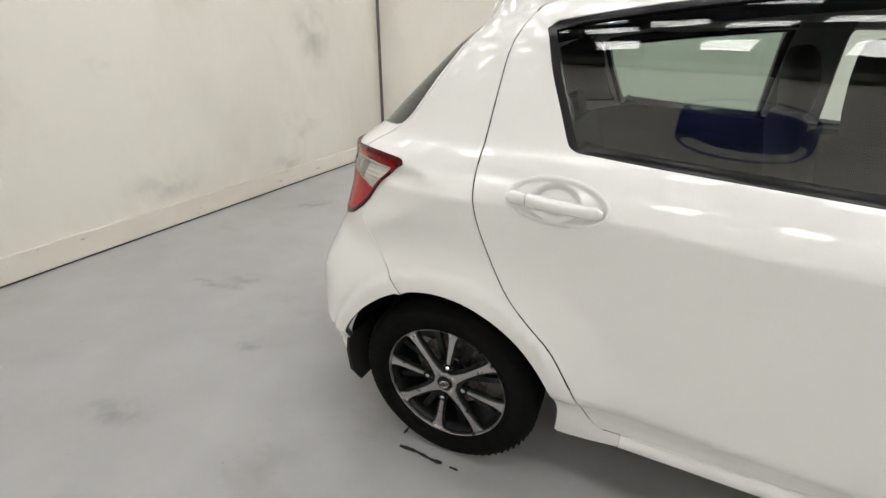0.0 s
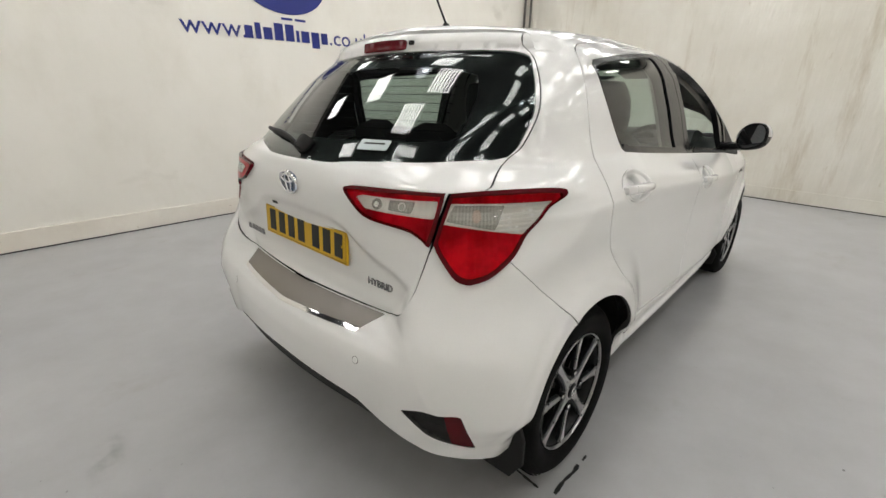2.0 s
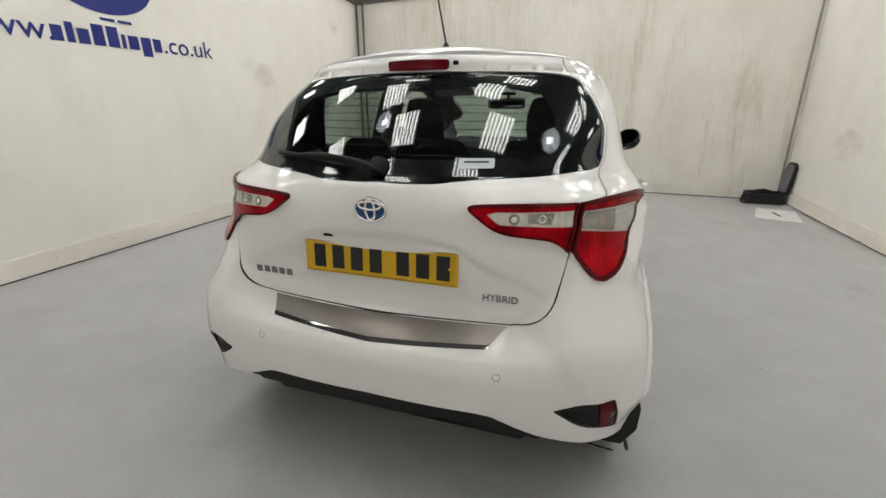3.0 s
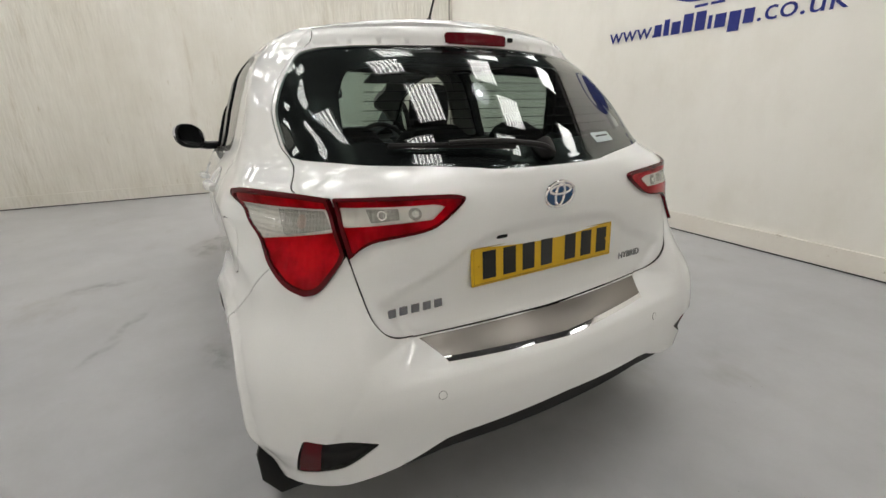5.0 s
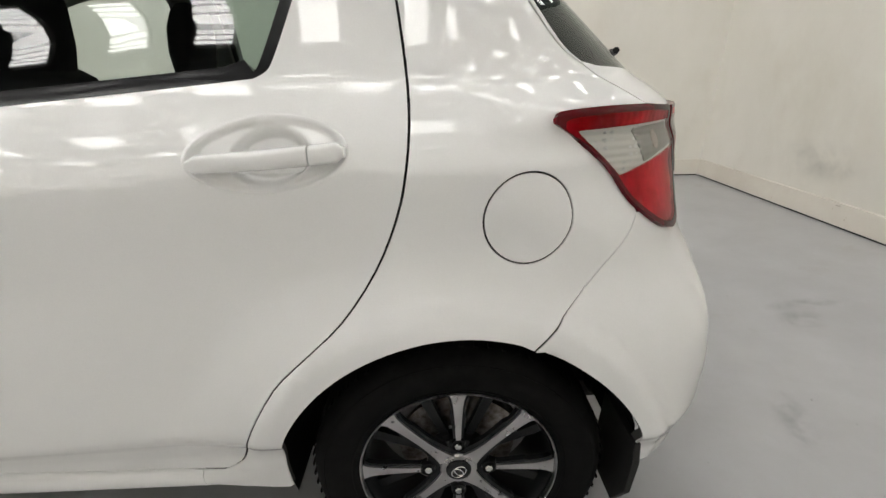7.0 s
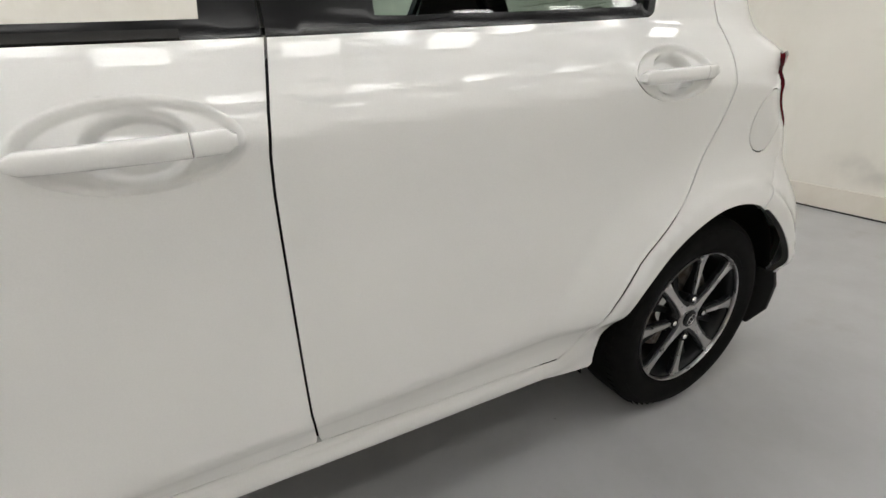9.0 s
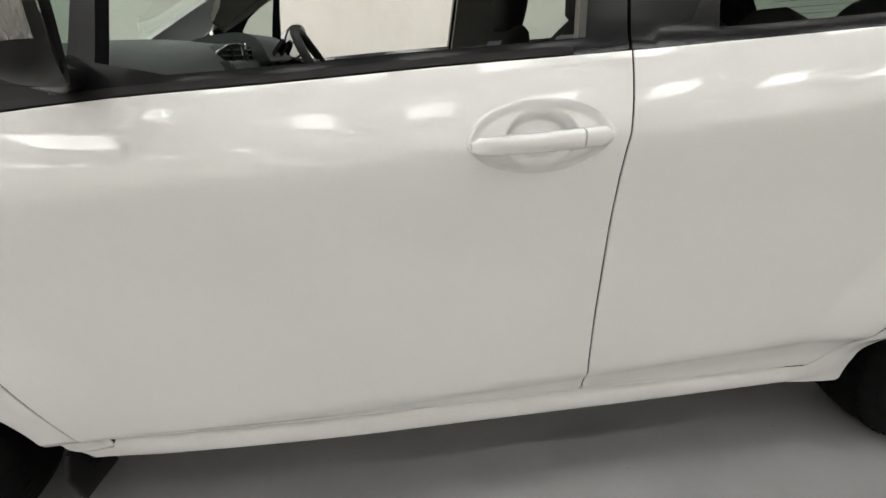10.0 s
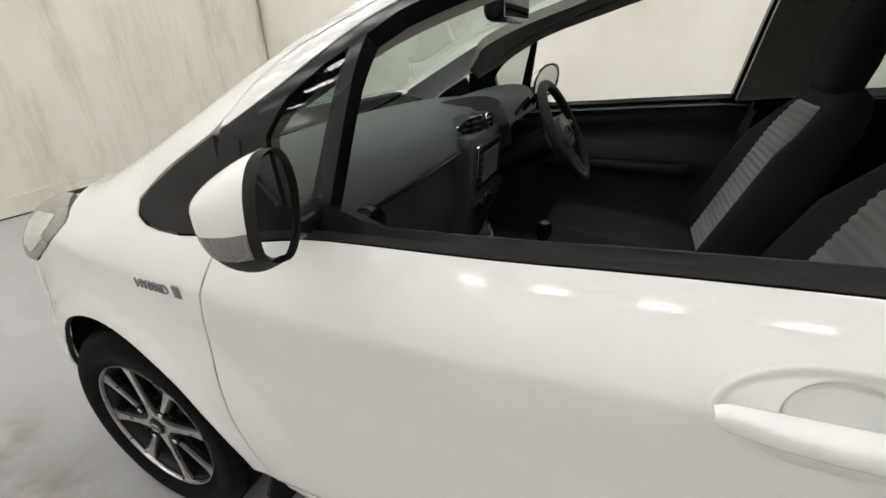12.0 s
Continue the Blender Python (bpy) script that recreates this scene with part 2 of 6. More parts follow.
def prism(outline, lo, hi, axis="y", bm=None, m=None, bevel=0.0):
    """A flat outline in two coordinates given depth along an axis."""
    bm = bm or bmesh.new()
    place = {"y": lambda a, b, h: (a, h, b), "x": lambda a, b, h: (h, a, b), "z": lambda a, b, h: (a, b, h)}[axis]
    p = [bm.verts.new(place(a, b, lo)) for a, b in outline]
    q = [bm.verts.new(place(a, b, hi)) for a, b in outline]
    fs = [bm.faces.new(p), bm.faces.new(q[::-1])]
    for i in range(len(p)):
        fs.append(bm.faces.new((p[i], p[(i + 1) % len(p)], q[(i + 1) % len(p)], q[i])))
    vs = p + q
    if bevel:
        edges = list({e for f in fs[:2] for e in f.edges})
        made = bmesh.ops.bevel(bm, geom=edges, offset=bevel, segments=2, affect="EDGES", profile=0.5)
        vs = list({v for f in made["faces"] for v in f.verts} | {v for v in vs if v.is_valid})
    if m is not None:
        bmesh.ops.transform(bm, matrix=m, verts=vs)
    return bm


def bend(points, n=6):
    """A smooth line through points (open)."""
    p = [np.array(q, float) for q in points]
    out = []
    for i in range(len(p) - 1):
        a, b, c, d = p[max(i - 1, 0)], p[i], p[i + 1], p[min(i + 2, len(p) - 1)]
        for k in range(n):
            t = k / n
            out.append(0.5 * (2 * b + (c - a) * t + (2 * a - 5 * b + 4 * c - d) * t * t + (3 * b - a - 3 * c + d) * t ** 3))
    out.append(p[-1])
    return [tuple(q) for q in out]


def rounded(points, radius, n=5):
    """A closed outline with its corners rounded."""
    p = [np.array(q, float) for q in points]
    out = []
    for i in range(len(p)):
        a, b, c = p[i - 1], p[i], p[(i + 1) % len(p)]
        r = radius[i] if isinstance(radius, (list, tuple)) else radius
        u, v = (a - b), (c - b)
        lu, lv = np.linalg.norm(u), np.linalg.norm(v)
        k = min(r, lu * 0.49, lv * 0.49)
        s, e = b + u / lu * k, b + v / lv * k
        for j in range(n + 1):
            t = j / n
            out.append(tuple((1 - t) ** 2 * s + 2 * t * (1 - t) * b + t * t * e))
    return out


def ring(cx, cz, rx, rz, n=40):
    return [(cx + rx * math.cos(2 * math.pi * i / n), cz + rz * math.sin(2 * math.pi * i / n)) for i in range(n)]


def within(px, pz, outline):
    o = np.array(outline)
    a, b = o, np.roll(o, -1, axis=0)
    px, pz = np.asarray(px)[:, None], np.asarray(pz)[:, None]
    cross = ((a[:, 1] > pz) != (b[:, 1] > pz)) & (px < (b[:, 0] - a[:, 0]) * (pz - a[:, 1]) / np.where(b[:, 1] == a[:, 1], 1e-12, b[:, 1] - a[:, 1]) + a[:, 0])
    return cross.sum(1) % 2 == 1


def dense(outline, step):
    out = []
    for i, a in enumerate(outline):
        b = outline[(i + 1) % len(outline)]
        k = max(1, int(math.ceil(math.hypot(b[0] - a[0], b[1] - a[1]) / step)))
        out += [(a[0] + (b[0] - a[0]) * j / k, a[1] + (b[1] - a[1]) * j / k) for j in range(k)]
    return out


def fill(outline, holes=(), step=0.03):
    """Triangles over an outline with holes: points, faces and border edges."""
    from mathutils.geometry import delaunay_2d_cdt
    loops = [dense(outline, step * 0.8)] + [dense(h, step * 0.8) for h in holes]
    pts, edges = [], []
    for l in loops:
        k = len(pts)
        pts += l
        edges += [(k + i, k + (i + 1) % len(l)) for i in range(len(l))]
    o = np.array(loops[0])
    gx = np.arange(o[:, 0].min() + step * 0.5, o[:, 0].max(), step)
    gz = np.arange(o[:, 1].min() + step * 0.5, o[:, 1].max(), step * 0.9)
    g = np.array([(x + (step / 2 if j % 2 else 0), z) for j, z in enumerate(gz) for x in gx]).reshape(-1, 2)
    if len(g):
        keep = within(g[:, 0], g[:, 1], loops[0])
        for h in loops[1:]:
            keep &= ~within(g[:, 0], g[:, 1], h)
        edge = np.array(pts)
        g = g[keep]
        if len(g):
            d = np.sqrt(((g[:, None, :] - edge[None]) ** 2).sum(-1)).min(1)
            pts = pts + [tuple(q) for q in g[d > step * 0.45]]
    v, e, f, *_ = delaunay_2d_cdt([Vector(p) for p in pts], edges, [], 0, 1e-6)
    v = np.array([tuple(p) for p in v])
    f = np.array([tuple(t) for t in f if len(t) == 3])
    c = v[f].mean(1)
    ok = within(c[:, 0], c[:, 1], loops[0])
    for h in loops[1:]:
        ok &= ~within(c[:, 0], c[:, 1], h)
    f = f[ok]
    a = v[f]
    area = (a[:, 1, 0] - a[:, 0, 0]) * (a[:, 2, 1] - a[:, 0, 1]) - (a[:, 1, 1] - a[:, 0, 1]) * (a[:, 2, 0] - a[:, 0, 0])
    f = f[np.abs(area) > 1e-10]
    area = area[np.abs(area) > 1e-10]
    f[area < 0] = f[area < 0][:, ::-1]
    count = {}
    for t in f:
        for i in range(3):
            count[(t[i], t[(i + 1) % 3])] = 1
    border = [(a, b) for a, b in count if (b, a) not in count]
    return v, f, border


def facing(p):
    """The body's outward normals at points near its skin."""
    h = 0.004
    g = np.stack([outside(p[:, 0] + h, p[:, 1], p[:, 2]) - outside(p[:, 0] - h, p[:, 1], p[:, 2]),
                  outside(p[:, 0], p[:, 1] + h, p[:, 2]) - outside(p[:, 0], p[:, 1] - h, p[:, 2]),
                  outside(p[:, 0], p[:, 1], p[:, 2] + h) - outside(p[:, 0], p[:, 1], p[:, 2] - h)], -1)
    return g / np.maximum(np.linalg.norm(g, axis=1, keepdims=True), 1e-9)


def by_side(a, b, lift):
    """(x, z) seen from the left side."""
    hi, lo = np.full(a.shape, 1.3), np.full(a.shape, 0.05)
    for _ in range(40):
        mid = (lo + hi) / 2
        out = outside(a, mid, b) > lift
        hi, lo = np.where(out, mid, hi), np.where(out, lo, mid)
    return np.stack([a, hi, b], -1)


def by_top(a, b, lift):
    """(x, y) seen from above."""
    hi, lo = np.full(a.shape, 2.0), np.full(a.shape, 0.6)
    for _ in range(40):
        mid = (lo + hi) / 2
        out = outside(a, b, mid) > lift
        hi, lo = np.where(out, mid, hi), np.where(out, lo, mid)
    return np.stack([a, b, hi], -1)


def by_front(a, b, lift):
    """(y, z) seen from ahead."""
    hi, lo = np.full(a.shape, 3.8), np.full(a.shape, 2.2)
    for _ in range(40):
        mid = (lo + hi) / 2
        out = outside(mid, a, b) > lift
        hi, lo = np.where(out, mid, hi), np.where(out, lo, mid)
    return np.stack([hi, a, b], -1)


def panel(name, outline, material, parent, holes=(), sides="L", lift=0.0, depth=0.014, step=0.03, onto=None, label="", shape=None, rim=True, dark=True):
    """A sheet of the body skin within an outline, its edges turned in. sides: L, R, or B for both halves in one mesh that meet in the middle.
    shape: extra lift in metres for each point of the outline's plane."""
    onto = onto or skin
    v, f, border = fill(outline, holes, step)
    p = onto(v[:, 0], v[:, 1], lift)
    nrm = facing(p)
    flip = (np.cross(p[f[:, 1]] - p[f[:, 0]], p[f[:, 2]] - p[f[:, 0]]) * nrm[f].mean(1)).sum(-1).mean() < 0
    if flip:
        f = f[:, ::-1]
        border = [(b, a) for a, b in border]
    if shape is not None:
        h = 0.006
        p0 = p
        d = shape(v[:, 0], v[:, 1])
        p = p0 + nrm * d[:, None]
        pa = onto(v[:, 0] + h, v[:, 1], lift)
        pb = onto(v[:, 0], v[:, 1] + h, lift)
        pa = pa + facing(pa) * shape(v[:, 0] + h, v[:, 1])[:, None] - p
        pb = pb + facing(pb) * shape(v[:, 0], v[:, 1] + h)[:, None] - p
        g = np.cross(pa, pb)
        g /= np.maximum(np.linalg.norm(g, axis=1, keepdims=True), 1e-9)
        nrm = g * np.sign((g * nrm).sum(1))[:, None]
    n0, deep = len(p), []
    verts, faces, loops = [tuple(q) for q in p], [tuple(t) for t in f], [tuple(nrm[i]) for t in f for i in t]
    if rim:
        inner = {}
        for a, b in border:
            if sides == "B" and abs(p[a][1]) < 2e-3 and abs(p[b][1]) < 2e-3:
                continue
            for i in (a, b):
                if i not in inner:
                    inner[i] = len(verts)
                    verts.append(tuple(p[i] - nrm[i] * min(depth * 0.5, 0.003)))
                    verts.append(tuple(p[i] - nrm[i] * depth))
            for t in ((b, a, inner[a], inner[b]), (inner[b], inner[a], inner[a] + 1, inner[b] + 1)):
                faces.append(t)
                q = [np.array(verts[i]) for i in t]
                g = np.cross(q[1] - q[0], q[3] - q[0])
                g /= max(np.linalg.norm(g), 1e-9)
                loops += [tuple(g)] * 4
                if t[0] >= n0:
                    deep.append(len(faces) - 1)
    verts, loops = np.array(verts), np.array(loops)
    made = []
    right_v, right_n = verts * (1, -1, 1), loops * (1, -1, 1)
    right_f = [t[::-1] for t in faces]
    k, right_l = 0, []
    for t in faces:
        right_l += list(right_n[k:k + len(t)][::-1])
        k += len(t)
    if sides == "B":
        made = mesh_object(name, np.concatenate([verts, right_v]), faces + [tuple(i + len(verts) for i in t) for t in right_f], material, parent, label, np.concatenate([loops, np.array(right_l)]))
    elif sides == "L":
        made = mesh_object(name, verts, faces, material, parent, label, loops)
    else:
        made = mesh_object(name, right_v, right_f, material, parent, label, right_l)
    if deep and dark and material is PAINT:
        made.data.materials.append(GAP)
        for i in deep:
            made.data.polygons[i].material_index = 1
            if sides == "B":
                made.data.polygons[i + len(faces)].material_index = 1
    return made


def side_x(points):
    """Stations for the outline given in (x, z)."""
    return [(x - float(corner_x(np.array(z))), z) for x, z in points]


# ---- the car body as one smooth shape: x ahead from the rear axle, y to the left, z up
def curve(v, xs, ys):
    """A smooth monotone curve through a few stations."""
    xs, ys = np.array(xs, float), np.array(ys, float)
    d = np.diff(ys) / np.diff(xs)
    m = np.concatenate([[d[0]], np.where(d[1:] * d[:-1] > 0, 2 * d[1:] * d[:-1] / (d[1:] + d[:-1] + 1e-12), 0), [d[-1]]])
    v = np.clip(v, xs[0], xs[-1])
    i = np.clip(np.searchsorted(xs, v) - 1, 0, len(xs) - 2)
    h = xs[i + 1] - xs[i]
    t = (v - xs[i]) / h
    return ((1 + 2 * t) * (1 - t) ** 2 * ys[i] + t * (1 - t) ** 2 * h * m[i] + t * t * (3 - 2 * t) * ys[i + 1] + t * t * (t - 1) * h * m[i + 1])


def ease(v, a, b):
    t = np.clip((v - a) / (b - a), 0, 1)
    return t * t * (3 - 2 * t)


WHEELBASE, HUB_Z, ARCH = 2.51, 0.30, 0.352


def half_width(x, z):
    rake = 0.071 * (np.clip(x, 0.4, 1.9) - 1.1) * ease(z, 0.5, 0.75) + 0.048 * (np.clip(x, 0.45, 2.05) - 1.06) * ease(z, 0.318, 0.352) * (1 - ease(z, 0.45, 0.62))
    w = curve(z + rake, [0.10, 0.20, 0.32, 0.365, 0.395, 0.410, 0.55, 0.70, 0.84, 0.882, 0.890, 0.900, 0.925, 0.95, 0.975, 1.0, 1.02, 1.20, 1.40, 1.55],
                 [0.752, 0.770, 0.780, 0.7925, 0.8070, 0.8095, 0.805, 0.805, 0.8145, 0.8172, 0.8165, 0.8130, 0.8025, 0.7877, 0.7710, 0.7525, 0.737, 0.678, 0.60, 0.51])
    t = curve(x, [-0.7, -0.45, -0.3, -0.1, 0.4, 1.0, 1.5, 2.1, 2.4, 2.8, 3.3], [0.85, 0.898, 0.942, 0.980, 0.995, 1.0, 1.0, 0.972, 0.953, 0.892, 0.76])
    w = w * t + 0.050 * ease(x, -0.1, -0.45) * (1 - ease(z, 0.55, 0.80))
    low = 1 - ease(z, 0.62, 0.85)
    for hx, amount in ((0.0, 0.050), (WHEELBASE, 0.042)):
        r = np.hypot(x - hx, z - HUB_Z)
        near = ease((x - hx) * (1 if hx < 1 else -1), 0.10, 0.30)
        w = w + amount * low * (0.3 + 0.7 * ease(z, 0.26, 0.46)) * (1 - 0.75 * near * (1 - ease(z, 0.30, 0.55))) * (1 - 0.30 * ease(r, 0.40, 0.43) - 0.70 * ease(r, 0.41, 0.56))
    return w


def roof_z(x, y):
    z = curve(x, [-0.75, -0.2, 0.0, 0.3, 0.7, 1.1, 1.4, 1.7, 2.0, 2.3, 2.5, 2.65, 2.85, 3.05, 3.2, 3.35],
                 [1.36, 1.437, 1.468, 1.495, 1.508, 1.503, 1.478, 1.412, 1.295, 1.142, 1.045, 0.985, 0.928, 0.86, 0.77, 0.62])
    return z - 0.07 * (y / 0.6) ** 2 + 0.02 * (y / 0.6) ** 2 * ease(x, 1.6, 2.3)


def rear_x(y, z):
    gate = curve(z, [0.55, 0.66, 0.80, 0.90, 0.97, 1.03, 1.07], [-0.485, -0.495, -0.508, -0.522, -0.528, -0.517, -0.497])
    glass = -0.487 + 1.135 * (z - 1.06) - 0.22 * (z - 1.06) * (1.37 - z)
    top = curve(z, [1.36, 1.39, 1.42, 1.60], [-0.142, -0.147, -0.170, -0.170])
    g1, g2 = ease(z, 1.035, 1.065), ease(z, 1.366, 1.384)
    gate = (gate * (1 - g1) + glass * g1) * (1 - g2) + top * g2
    ledge = curve(z, [0.10, 0.20, 0.30, 0.50, 0.56, 0.595, 0.625, 0.645, 0.80], [-0.54, -0.575, -0.605, -0.626, -0.613, -0.577, -0.528, -0.505, -0.50])
    horn = curve(z, [0.10, 0.20, 0.30, 0.50, 0.60, 0.70, 0.80, 0.90], [-0.54, -0.58, -0.612, -0.634, -0.622, -0.592, -0.55, -0.52])
    e = ease(np.abs(y), 0.40, 0.60)
    bump = ledge * (1 - e) + horn * e
    k = ease(z, 0.618 + 0.10 * e, 0.66 + 0.20 * e)
    bow = curve(z, [0.85, 0.93, 1.0, 1.06, 1.39, 1.43], [0.06, 0.10, 0.22, 0.44, 0.45, 0.40])
    turn = 1.1 * np.maximum(np.abs(y) - 0.36, 0) ** 2 * ease(z, 0.74, 0.92) * (1 - ease(z, 0.96, 1.03))
    return (bump + 0.19 * y * y) * (1 - k) + (gate + bow * y * y + turn) * k


def front_x(y, z):
    return curve(z, [0.15, 0.35, 0.6, 0.8, 1.0], [3.25, 3.32, 3.31, 3.24, 3.1]) - 0.42 * y * y


def outside(x, y, z):
    """Distance outside the body, in metres; below nought within it."""
    r = 0.115 + 0.082 * ease(z, 0.58, 0.75) * (1 - ease(z, 1.06, 1.22)) * (1 - ease(x, 0.1, 0.6))
    d = [np.abs(y) - half_width(x, z), (rear_x(y, z) - x), x - front_x(y, z), (z - roof_z(x, y))]
    up = ease(z, 0.9, 1.1)
    d[1] = d[1] * (1 - 0.3 * up)
    q = [np.maximum(v + r, 0) for v in d]
    return np.sqrt(sum(v * v for v in q)) - r + np.minimum(np.maximum.reduce(d) + r, 0)


CORNER_Y, QUARTER = 0.45, 0.45


def corner_x(z):
    return curve(z, [0.9, 1.0, 1.37, 1.45], [-0.22, -0.21, 0.14, 0.17])


def way(s, z):
    """Start within and direction outwards at station s: along the side, round the rear corner, along the rear to the middle."""
    s, z = np.asarray(s, float), np.asarray(z, float)
    a = np.clip(-s / QUARTER, 0, 1) * math.pi / 2
    ox = corner_x(z) + np.maximum(s, 0)
    oy = np.where(s < -QUARTER, CORNER_Y + s + QUARTER, CORNER_Y)
    return ox, oy, -np.sin(a), np.cos(a)


def skin(s, z, lift=0.0):
    """Points on the body at stations s and heights z, lifted off it by lift metres."""
    s, z = np.asarray(s, float), np.asarray(z, float)
    ox, oy, dx, dy = way(s, z)
    hi, lo = np.full(s.shape, 1.3), np.full(s.shape, -0.1)
    for _ in range(40):
        mid = (lo + hi) / 2
        out = outside(ox + dx * mid, oy + dy * mid, z) > lift
        hi, lo = np.where(out, mid, hi), np.where(out, lo, mid)
    return np.stack([ox + dx * hi, oy + dy * hi, z], -1)


# ---- the room
BACK, FRONT, LEFT, TOP = -2.87, 6.38, 3.50, 3.16
RIGHT_A, RIGHT_B = (-2.79, -3.01), (5.78, -3.38)
CEIL = 4.7


def slab(name, a, b, z0, z1, thick, material, label, category, side=1):
    """An upright slab from a to b on the plan, its thickness away from the room."""
    d = Vector((b[0] - a[0], b[1] - a[1], 0)).normalized()
    o = Vector((d.y, -d.x, 0)) * thick * side
    bm = bmesh.new()
    cs = [Vector((*a, 0)), Vector((*b, 0)), Vector((*b, 0)) + o, Vector((*a, 0)) + o]
    lo = [bm.verts.new((c.x, c.y, z0)) for c in cs]
    hi = [bm.verts.new((c.x, c.y, z1)) for c in cs]
    bm.faces.new(lo[::-1])
    bm.faces.new(hi)
    for i in range(4):
        bm.faces.new((lo[i], lo[(i + 1) % 4], hi[(i + 1) % 4], hi[i]))
    return tagged(part(name, bm, material), label, category, kind="structure")


floor = tagged(part("floor", box((-6.6, -7.0, -0.15), (10.1, 7.2, 0.0)), FLOOR), "worn grey painted concrete floor with scuffs", "floor", kind="structure")
LEFT_A, LEFT_B = (BACK, 3.37), (FRONT - 0.02, 3.739)
corners = [LEFT_A, LEFT_B, RIGHT_B, RIGHT_A]
for name, a, b, mat, label in (
        ("wall_left", corners[0], corners[1], WALL, "smooth white studio wall with blue lettering"),
        ("wall_front", corners[1], corners[2], STAINED, "creased white sheet wall with grey streaks"),
        ("wall_right", corners[2], corners[3], WALL, "white studio wall with blue lettering"),
        ("wall_back", corners[3], corners[0], WALL, "scuffed off-white studio wall behind the car")):
    slab(name, a, b, 0.0, TOP, 0.12, mat, label, "wall", -1)
    d = Vector((b[0] - a[0], b[1] - a[1])).normalized()
    inn = Vector((d.y, -d.x))
    a2, b2 = Vector(a) + d * 0.02, Vector(b) - d * 0.02
    slab("floor_gap", a2, b2, 0.0, 0.014, 0.012, GAP, "dark gap between the wall and the floor", "gap", 1)
    slab("baseboard", a2, b2, 0.014, 0.17, 0.022, KICK if mat is WALL else mat, "low white kick board along the wall", "baseboard", 1)
    slab("top_rail", a2, b2, TOP - 0.02, TOP + 0.05, 0.05, POLE, "dark steel rail along the top of the wall", "rail", 1)
tagged(part("ceiling", box((-6.6, -7.0, CEIL), (10.1, 7.2, CEIL + 0.1)), CEILING), "dark workshop ceiling with light fittings", "ceiling", kind="structure")
hall = [(-6.5, 7.1), (10.0, 7.1), (10.0, -6.9), (-6.5, -6.9)]
for i in range(4):
    slab("hall_wall", hall[i], hall[(i + 1) % 4], 0.0, CEIL, 0.1, CEILING, "dark wall of the hall outside the studio", "wall", -1)
THIN = shader("pale_steel_pole", (0.30, 0.28, 0.25), 0.5)
for x, y, r, mat in ((BACK + 0.06, 3.27, 0.019, POLE), (FRONT - 0.11, 3.68, 0.019, POLE), (FRONT - 0.125, 3.55, 0.019, POLE), (RIGHT_B[0] - 0.04, RIGHT_B[1] + 0.07, 0.014, THIN)):
    bm = lathe([(0.0, 0.0), (r, 0.0), (r, TOP), (0.0, TOP)], 12, m=Matrix.Translation((x, y, 0)) @ Matrix.Rotation(radians(90), 4, "X"))
    tagged(part("corner_pole", bm, mat, smooth=True), "thin dark steel pole in the corner of the studio", "pole", kind="structure")


def ceiling_light():
    ob = empty("ceiling_light", "square suspended ceiling light with bare tubes in a row", "ceiling light", "ceiling lights")
    part("housing", box((-0.255, -0.255, 0.03), (0.255, 0.255, 0.09), 0.012), HOUSING, ob)
    for i in range(7):
        y = -0.210 + 0.070 * i
        part("tube", prism([(y + 0.0175 * math.cos(a), 0.012 + 0.015 * math.sin(a)) for a in np.linspace(0, 2 * math.pi, 9)[:-1]], -0.24, 0.24, "x"), TUBE, ob, "lit white tube")
    for x in (-0.2, 0.2):
        part("hanger", tube([(x, 0, 0.09), (x, 0, 0.38)], 0.006, 6), POLE, ob)
    return ob


light = ceiling_light()
LAMP_Z = CEIL - 0.38
spots = []
for i in range(-8, 14):
    for j in range(-3, 4):
        x, y = -0.13 + 0.66 * i, -0.55 + 1.75 * j + (0.36 if i % 2 else 0.0)
        over_car = -1.5 < x < 5.9 and -3.0 < y < (3.1 if i % 4 == 0 else 2.6)
        if over_car or (i % 2 == 0 and -6.3 < y < 6.3):
            spots.append((x, y))
light.matrix_basis = pose(*spots[0], LAMP_Z)
for x, y in spots[1:]:
    copy_thing(light, pose(x, y, LAMP_Z))

# two round lamps hung over the tail of the car
DOME = glow("lit_dome", (0.75, 0.85, 1.0), 0.55)
CORE = glow("lamp_core", (0.92, 0.96, 1.0), 14.0)
for y in (1.32, -1.28):
    lamp = empty("pendant_lamp", "round pendant lamp with a pale bluish dome", "pendant lamp", "pendant lamps")
    at = Matrix.Translation((-0.02, y, 3.62)) @ Matrix.Rotation(radians(-90), 4, "X")
    part("dome", lathe([(0.135, 0.02), (0.12, -0.03), (0.075, -0.075), (0.03, -0.09), (0.0, -0.092)], 32, None, at), DOME, lamp, smooth=True)
    part("core", lathe([(0.0, 0.012), (0.035, 0.012), (0.042, 0.0), (0.042, -0.05)], 24, None, at), CORE, lamp, smooth=True)
    part("cord", tube([(-0.02, y, 3.71), (-0.02, y, CEIL)], 0.006, 6), POLE, lamp)


# ---- the car: lines of its panels in (x, z)
car = empty("hatchback_car", "white five-door hybrid hatchback with black alloy wheels parked on grey floor", "car")

